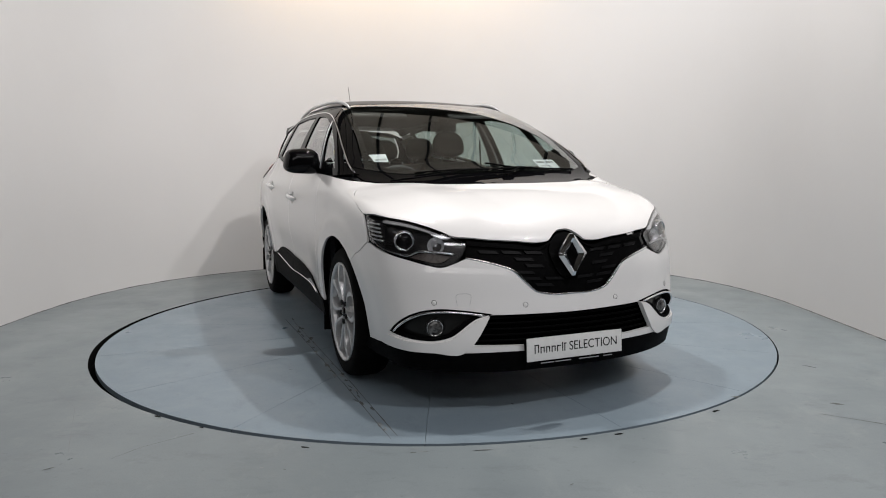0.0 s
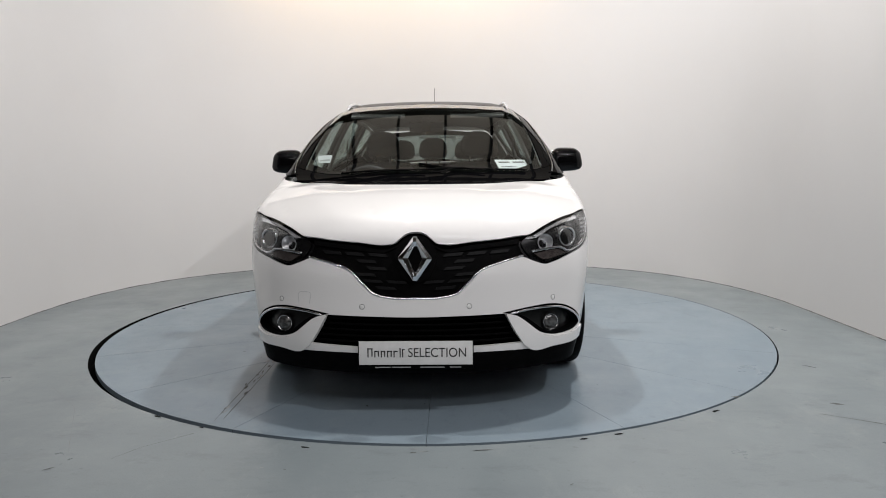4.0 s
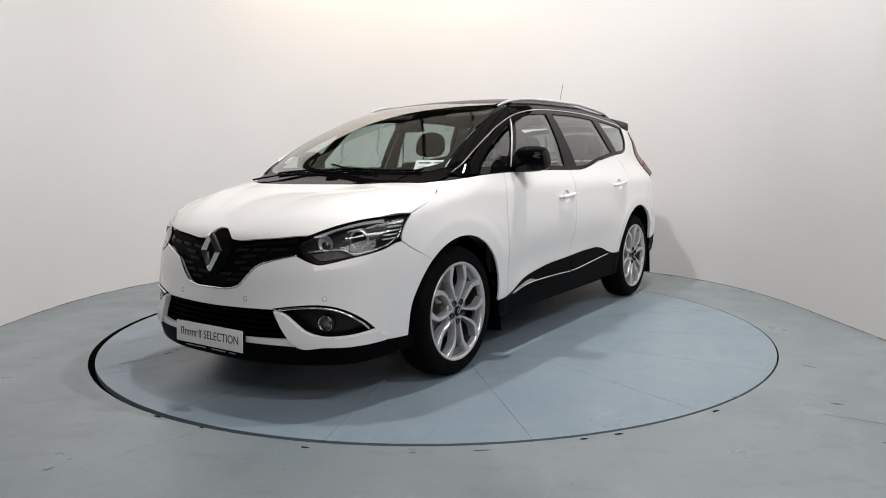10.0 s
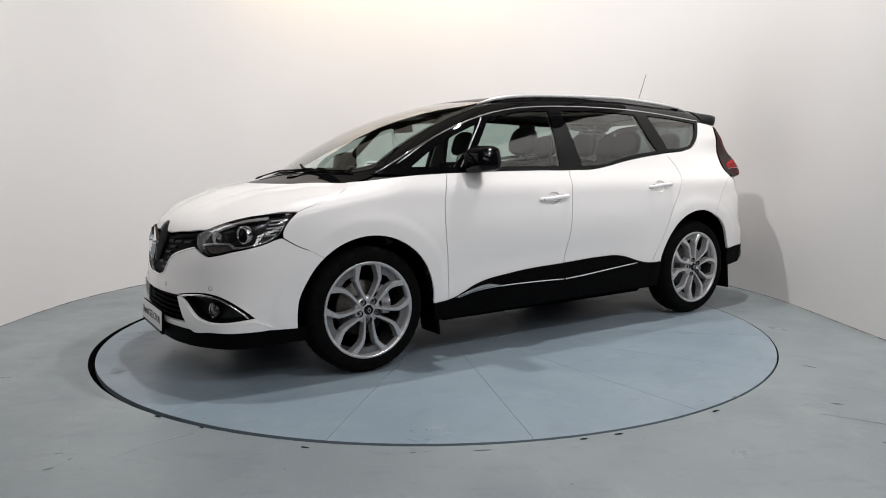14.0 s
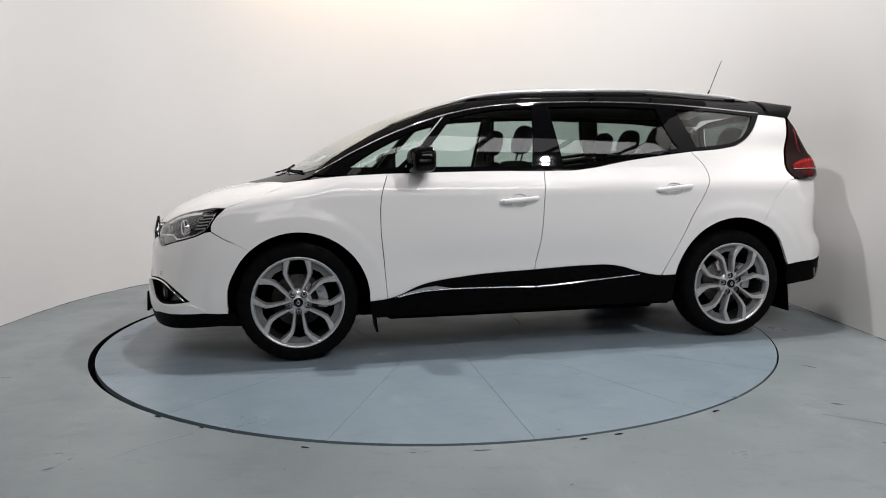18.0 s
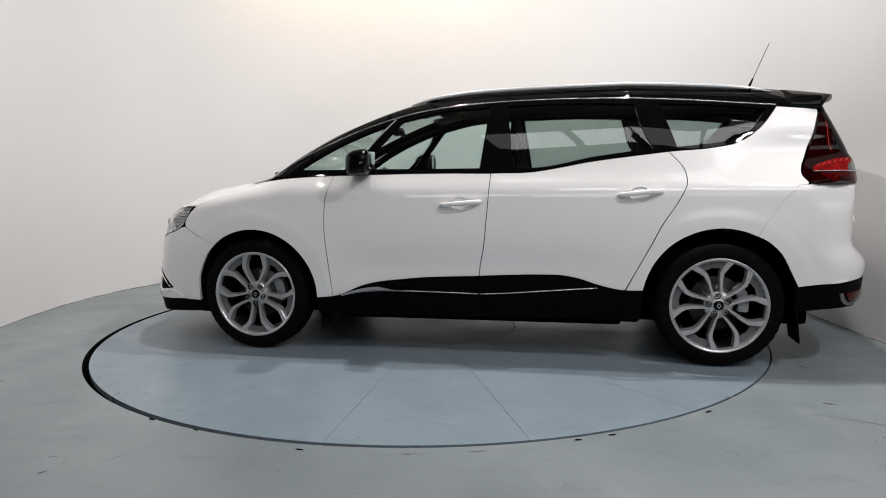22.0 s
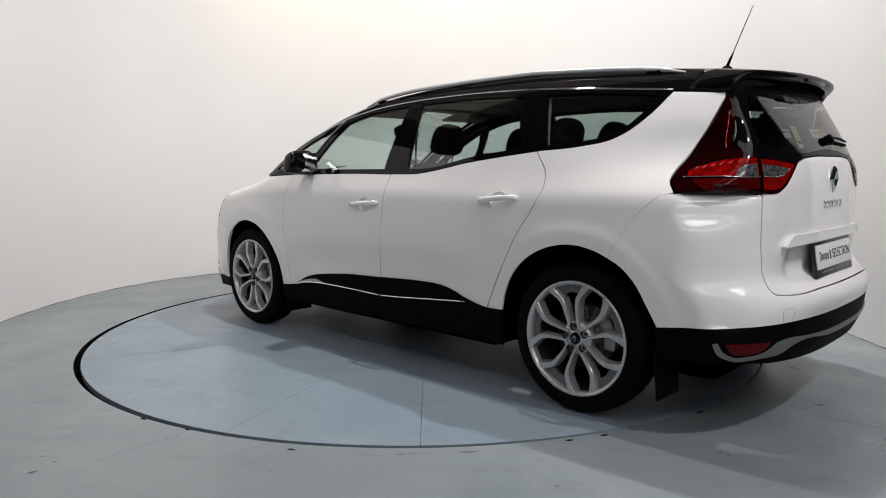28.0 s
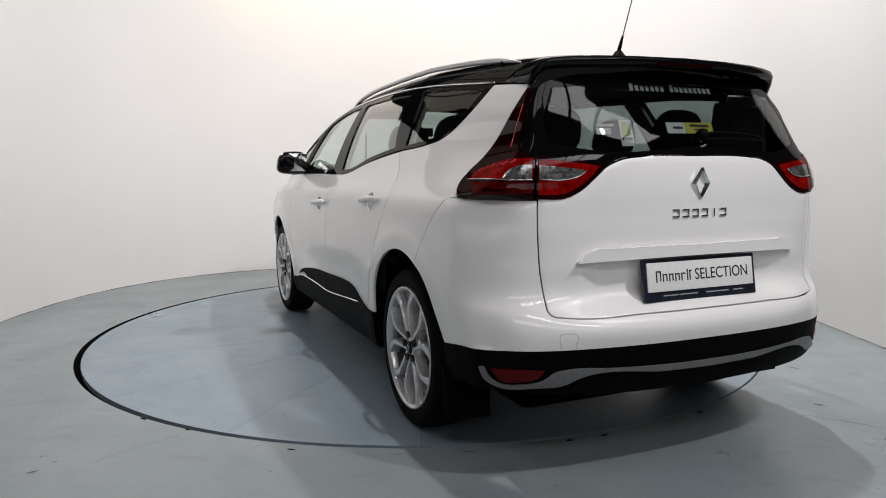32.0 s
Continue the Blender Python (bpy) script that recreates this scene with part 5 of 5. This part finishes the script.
    bars = ((16.0, 18.4, 1.250, .012, INK), (-6.2, -.4, 1.305, .010, INK), (-5.5, -1.5, 1.290, .006, INK), (1.8, 4.6, 1.296, .008, INK), (20.0, 24.2, 1.300, .008, PALE), (20.8, 24.0, 1.278, .024, PALE))
    for a, b, z, h, mat in bars:
        panel("print_bar", "tail", [(a, z - h / 2, 0), (b, z - h / 2, 0), (b, z + h / 2, 0), (a, z + h / 2, 0)], mat, face, lift=-.0042, thick=.0004, grid=.03, drop=0, edge=.001)
    for k in range(17):
        a = 14.3 - k * 1.55
        h = .030 if k in (0, 8) else .021
        if k == 7:
            continue
        panel("letter_bar", "tail", [(a, 1.434, 0), (a - 1.05, 1.434, 0), (a - 1.05, 1.434 + h, 0), (a, 1.434 + h, 0)], PALE, face, lift=-.0005, thick=.0004, grid=.03, drop=0, edge=.001)


def top_fittings():
    bm = bmesh.new()
    bmesh.ops.create_cone(bm, cap_ends=True, segments=20, radius1=.034, radius2=.010, depth=.036, matrix=Matrix.Translation((-1.70, 0, 1.628)) @ Matrix.Diagonal((1.5, 1, 1, 1)))
    base = part("aerial", bm, TRIM, car, "thin black roof aerial")
    vs, fs = tube([(-1.70, 0, 1.640), (-1.716, 0, 1.678), (-1.728, 0, 1.705)], [.009, .007, .0045], 8)
    link("aerial_foot", vs, fs, RUBBER, base)
    vs, fs = tube([(-1.726, 0, 1.70), (-1.770, 0, 1.81), (-1.818, 0, 1.925)], .0024, 6)
    link("aerial_mast", vs, fs, INK, base)
    # windscreen wipers
    for pts, pivot in (([(1.455, -.46), (1.485, -.20), (1.495, .02), (1.455, .22)], (1.50, -.62)), ([(1.43, -.02), (1.468, .16), (1.445, .36), (1.372, .60)], (1.53, .04))):
        w = empty("windscreen_wiper", parent=car)
        seam("blade", "top", [(x - .02, y) for x, y in pts], .006, RUBBER, w, .007, 30)
        seam("arm", "top", [pivot, ((pivot[0] + pts[1][0]) / 2 + .02, (pivot[1] + pts[1][1]) / 2), (pts[1][0], pts[1][1]), (pts[2][0], pts[2][1])], [.010] * 5 + [.007] * 10 + [.005] * 5, TRIM, w, .012, 20, flat=.6)
    # card and sticker behind the windscreen
    m = pose(1.155, .535, 1.150, 0, -52, 22)
    bm = bmesh.new()
    box(bm, (.003, .205, .090), m, .001, 1)
    card = part("display_card", bm, STICKER, car, "white printed card behind the windscreen")
    for y, w, z, h in ((-.048, .075, .018, .012), (.048, .075, .018, .012), (-.03, .10, -.022, .005)):
        bm = bmesh.new()
        box(bm, (.001, w, h), m @ Matrix.Translation((.0022, y, z)))
        part("print_bar", bm, INK, card, smooth=False)
    tax = panel("windscreen_sticker", "top", [(1.16, -.645, 0), (1.195, -.553, 0), (1.27, -.556, 0), (1.235, -.632, 0)], STICKER, car, lift=-.010, thick=.0006, grid=.04, drop=0, edge=.002, label="pale sticker inside the windscreen")
    panel("print_bar", "top", [(1.215, -.625, 0), (1.235, -.560, 0), (1.25, -.562, 0), (1.23, -.625, 0)], PALE, tax, lift=-.0088, thick=.0004, grid=.03, drop=0, edge=.001)


front_fittings()
side_fittings()
rear_fittings()
top_fittings()
# ---- the cabin ----
def cushion(size, m, bevel, seg=4):
    bm = bmesh.new()
    box(bm, size, m, bevel, seg)
    return bm


def seat(x, y, z, lean, wide, rest=True, name="seat", label="charcoal cloth seat with headrest"):
    s = empty(name, Matrix.Translation((x, y, z)), car)
    s["label"] = label
    part("cushion", cushion((.50, wide, .18), Matrix.Translation((.12, 0, .09)), .06), CLOTH, s)
    part("backrest", cushion((.15, wide * .96, .60), Matrix.Rotation(radians(-lean), 4, "Y") @ Matrix.Translation((-.10, 0, .42)), .055), CLOTH, s)
    if rest:
        up = Matrix.Rotation(radians(-lean), 4, "Y")
        bm = bmesh.new()
        bmesh.ops.create_uvsphere(bm, u_segments=20, v_segments=14, radius=1)
        sup = lambda v: math.copysign(abs(v) ** .68, v)
        for v in bm.verts:
            q = Vector((sup(v.co.x) * .052, sup(v.co.y) * (.128 - .022 * v.co.z), sup(v.co.z) * .098))
            v.co = up @ (q + Vector((-.08, 0, .87)))
        hr = part("headrest", bm, CLOTH, s)
        for sy in (-.06, .06):
            a, b = up @ Vector((-.09, sy, .68)), up @ Vector((-.09, sy, .80))
            vs, fs = tube([a, b], .006, 8)
            link("headrest_post", vs, fs, DASH, hr)


def build_cabin():
    part("cabin_floor", cushion((3.3, 1.45, .05), Matrix.Translation((-.4, 0, .36)), .01, 1), CORE, car)
    for y in (.37, -.37):
        seat(.20, y, .50, 16, .50)
    for y in (.47, 0, -.47):
        seat(-.72, y, .50, 18, .44)
    for y in (.33, -.33):
        seat(-1.42, y, .48, 14, .44)
    # dashboard with hood and screen
    d = empty("dashboard", parent=car)
    bm = bmesh.new()
    prof = [(1.42, 1.075), (1.25, 1.085), (1.08, 1.075), (.98, 1.045), (.94, .98), (.97, .90), (1.05, .75), (1.4, .7)]
    n = 20
    rings = []
    for i in range(n + 1):
        y = -.72 + 1.44 * i / n
        e = abs(y) / .72
        hood = .045 * math.exp(-((y + .37) / .20) ** 2)
        rings.append([bm.verts.new((x - .20 * e ** 3 * (x > 1.2), y, z + hood * (x < 1.2 and z > 1.0) - .012 * e ** 4)) for x, z in prof])
    k = len(prof)
    for a, b in zip(rings[:-1], rings[1:]):
        for j in range(k):
            l = (j + 1) % k
            bm.faces.new((a[j], a[l], b[l], b[j]))
    bm.faces.new(rings[0][::-1])
    bm.faces.new(rings[-1])
    bmesh.ops.recalc_face_normals(bm, faces=bm.faces)
    part("top_pad", bm, DASH, d)
    part("centre_console", cushion((.5, .22, .35), Matrix.Translation((.72, 0, .70)), .04, 2), DASH, d)
    part("touch_screen", cushion((.02, .14, .22), Matrix.Translation((.955, 0, .93)) @ Matrix.Rotation(radians(-18), 4, "Y"), .005, 1), PIANO, d)
    # steering wheel, on the right
    sw = empty("steering_wheel", pose(.80, -.37, .98, 0, -62, 0), car)
    vs, fs = [], []
    for i in range(36):
        a = 2 * math.pi * i / 36
        for j in range(8):
            b = 2 * math.pi * j / 8
            r = .18 + .014 * math.cos(b)
            vs.append((r * math.cos(a), r * math.sin(a), .014 * math.sin(b)))
    for i in range(36):
        for j in range(8):
            fs.append((i * 8 + j, ((i + 1) % 36) * 8 + j, ((i + 1) % 36) * 8 + (j + 1) % 8, i * 8 + (j + 1) % 8))
    link("rim", vs, fs, DASH, sw)
    part("boss", cushion((.14, .16, .05), Matrix(), .03, 3), DASH, sw)
    for a in (90, -90, 180):
        part("spoke", cushion((.10, .035, .02), pose(.12 * math.cos(radians(a)), .12 * math.sin(radians(a)), 0, 0, 0, a), .006, 1), SATIN, sw)
    # headlining, mirror, sun visors, tailgate lining, door linings
    panel("headlining", "top", whole([(.40, 0), (.38, .42), (.30, .57, 0), (-.2, .61), (-1.0, .60), (-1.6, .55), (-1.85, .50, 0), (-1.9, 0)], "top"), LINING, car, lift=-.035, thick=.01, grid=.10, drop=0)
    rm = part("interior_mirror", cushion((.03, .23, .065), pose(.66, 0, 1.405, 0, 12, 0), .014, 2), PIANO, car)
    part("mirror_bracket", cushion((.09, .06, .06), pose(.70, 0, 1.415, 0, -28, 0), .015, 2), CORE, rm)
    for y in (.35, -.35):
        part("sun_visor", cushion((.16, .38, .018), pose(.37, y, 1.505, 0, 14, 0), .007, 2), LINING, car)
    for r in (False, True):
        panel("door_lining", "side", [(1.0, 1.10, 0), (0, 1.10), (-.8, 1.165), (-1.15, 1.20, 0), (-1.02, .82), (-.86, .5, 0), (1.0, .5, 0)], DASH, car, lift=-.075, thick=.03, right=r, grid=.10, drop=0)
        for pts in ([(-.055, 1.12, 0), (-.215, 1.12, 0), (-.165, 1.52, 0), (-.105, 1.52, 0)], [(-1.04, 1.22, 0), (-1.165, 1.235, 0), (-1.08, 1.51, 0), (-.95, 1.515, 0)], [(-1.5, 1.26, 0), (-1.9, 1.2, 0), (-1.95, 1.42, 0), (-1.66, 1.46, 0)]):
            panel("pillar_lining", "side", pts, LINING, car, lift=-.03, thick=.015, right=r, grid=.06, drop=0)
        vs, fs = tube([place("side", [(-.13, 1.45)])[0] * np.array([1, -1 if r else 1, 1]) * .93, (-.12, (-.66 if r else .66), 1.1), (-.05, (-.70 if r else .70), .7)], .012, 6, .4)
        link("seat_belt", vs, fs, CLOTH, car)


build_cabin()
# ---- stains, chips and scuffs ----
def blot(name, x, y, w, d, z, mat, parent=None, turn=0.0, seed=0, label=""):
    """A ragged flat patch lying on the floor."""
    vs, n = [(x, y, z)], 26
    for i in range(n):
        a = 2 * math.pi * i / n
        k = .55 + .75 * abs(noise.noise((math.cos(a) * 1.7 + seed, math.sin(a) * 1.7, seed * 3.3)))
        u, v = w / 2 * k * math.cos(a), d / 2 * k * math.sin(a)
        c, s = math.cos(radians(turn)), math.sin(radians(turn))
        vs.append((x + u * c - v * s, y + u * s + v * c, z))
    return link(name, vs, [(0, i + 1, (i + 1) % n + 1) for i in range(n)], mat, parent, label, smooth=False)


def floor_marks():
    rnd = random.Random(5)
    # dirty wheel track across the turntable, in its own space
    track = empty("dirt_track", parent=turntable)
    track["label"] = "grimy tyre track with flaked paint"
    strip_ribbon("track_line", [(-.6, -1.0), (.3, -.985), (1.1, -.975), (1.97, -.975)], .007, .0011, CRACK, track)
    strip_ribbon("track_line", [(-.5, -.955), (.4, -.945), (1.2, -.935), (1.95, -.940)], .006, .0012, CRACK, track)
    for i in range(46):
        x = -.6 + 2.55 * rnd.random()
        blot("flake", x, -.965 + .03 * rnd.uniform(-1, 1), rnd.uniform(.02, .10), rnd.uniform(.008, .03), .0013 + .00002 * i, rnd.choice((CRACK, MARK, SCUFF)), track, rnd.uniform(-12, 12), i)
    for i in range(26):
        a, r = rnd.uniform(0, 6.28), rnd.uniform(.7, 2.2)
        blot("speck", r * math.cos(a), r * math.sin(a), rnd.uniform(.008, .03), rnd.uniform(.004, .012), .0012, rnd.choice((CRACK, MARK)), track, rnd.uniform(0, 180), i + 90)
    blot("speck", 1.78, -.30, .03, .016, .0014, MARK, track, 20, 7)
    # chips round the opening and marks on the fixed floor
    marks = tagged(empty("floor_marks"), "chips, scuffs and dirt on the painted floor", "floor marks", kind="structure")
    for i, (x, y, w, d, t, mat) in enumerate(((-.55, -2.268, .05, .02, -14, GAP), (.61, -2.215, .05, .022, 16, GAP), (.77, -2.165, .06, .022, 20, GAP), (1.29, -1.90, .06, .022, 35, GAP), (-1.30, -1.885, .06, .02, -35, GAP), (-1.05, -2.03, .04, .018, -27, GAP),
                                              (1.47, -1.70, .05, .03, 10, CRACK), (1.9, -1.82, .08, .03, -30, CRACK), (-1.67, -2.21, .025, .012, 0, SCUFF),
                                              (-.095, -2.30, .05, .014, 0, SCUFF), (-.06, -2.325, .07, .012, 5, SCUFF), (-.10, -2.335, .03, .012, 0, CRACK), (-1.5, -2.45, .05, .012, 40, CRACK), (2.1, -1.2, .10, .02, -50, CRACK), (.18, -2.32, .10, .012, 5, CRACK))):
        blot("chip", x, y, w, d, .0010 + .00006 * i, mat, marks, t, i + 11)
    strip_ribbon("crack", [(-1.06, -2.10), (-1.22, -2.24), (-1.30, -2.36)], .004, .001, CRACK, marks)
    strip_ribbon("crack", [(1.75, -1.95), (1.95, -2.08), (2.2, -2.3)], .005, .001, CRACK, marks)
    strip_ribbon("scrape", [(-2.05, -1.4), (-1.75, -1.75), (-1.5, -2.3)], .003, .0012, SCUFF, marks)
    for i in range(70):
        x, y = rnd.uniform(-2.8, 2.7), rnd.uniform(-3.2, 2.2)
        if math.hypot(x, y) > 2.33 and math.hypot((x + .15) / 3.0, max(y, 0) / 3.0) < 1:
            blot("speck", x, y, rnd.uniform(.006, .030), rnd.uniform(.003, .010), .0018 + .00002 * i, rnd.choice((CRACK, CRACK, MARK, SCUFF)), marks, rnd.uniform(0, 180), i + 200)


floor_marks()
# ---- what moves: the turntable with the car on it ----
OFFSET = (-.426, -.055)


def motions():
    rows_table, rows_car = [], []
    for i in range(33):
        a = -68.92 - 5.591 * i
        c, s = math.cos(radians(a)), math.sin(radians(a))
        rows_table.append((float(i), pose(0, 0, 0, 0, 0, a)))
        rows_car.append((float(i), pose(c * OFFSET[0] - s * OFFSET[1], s * OFFSET[0] + c * OFFSET[1], 0, 0, 0, a)))
    walk(turntable, rows_table)
    walk(car, rows_car)


motions()
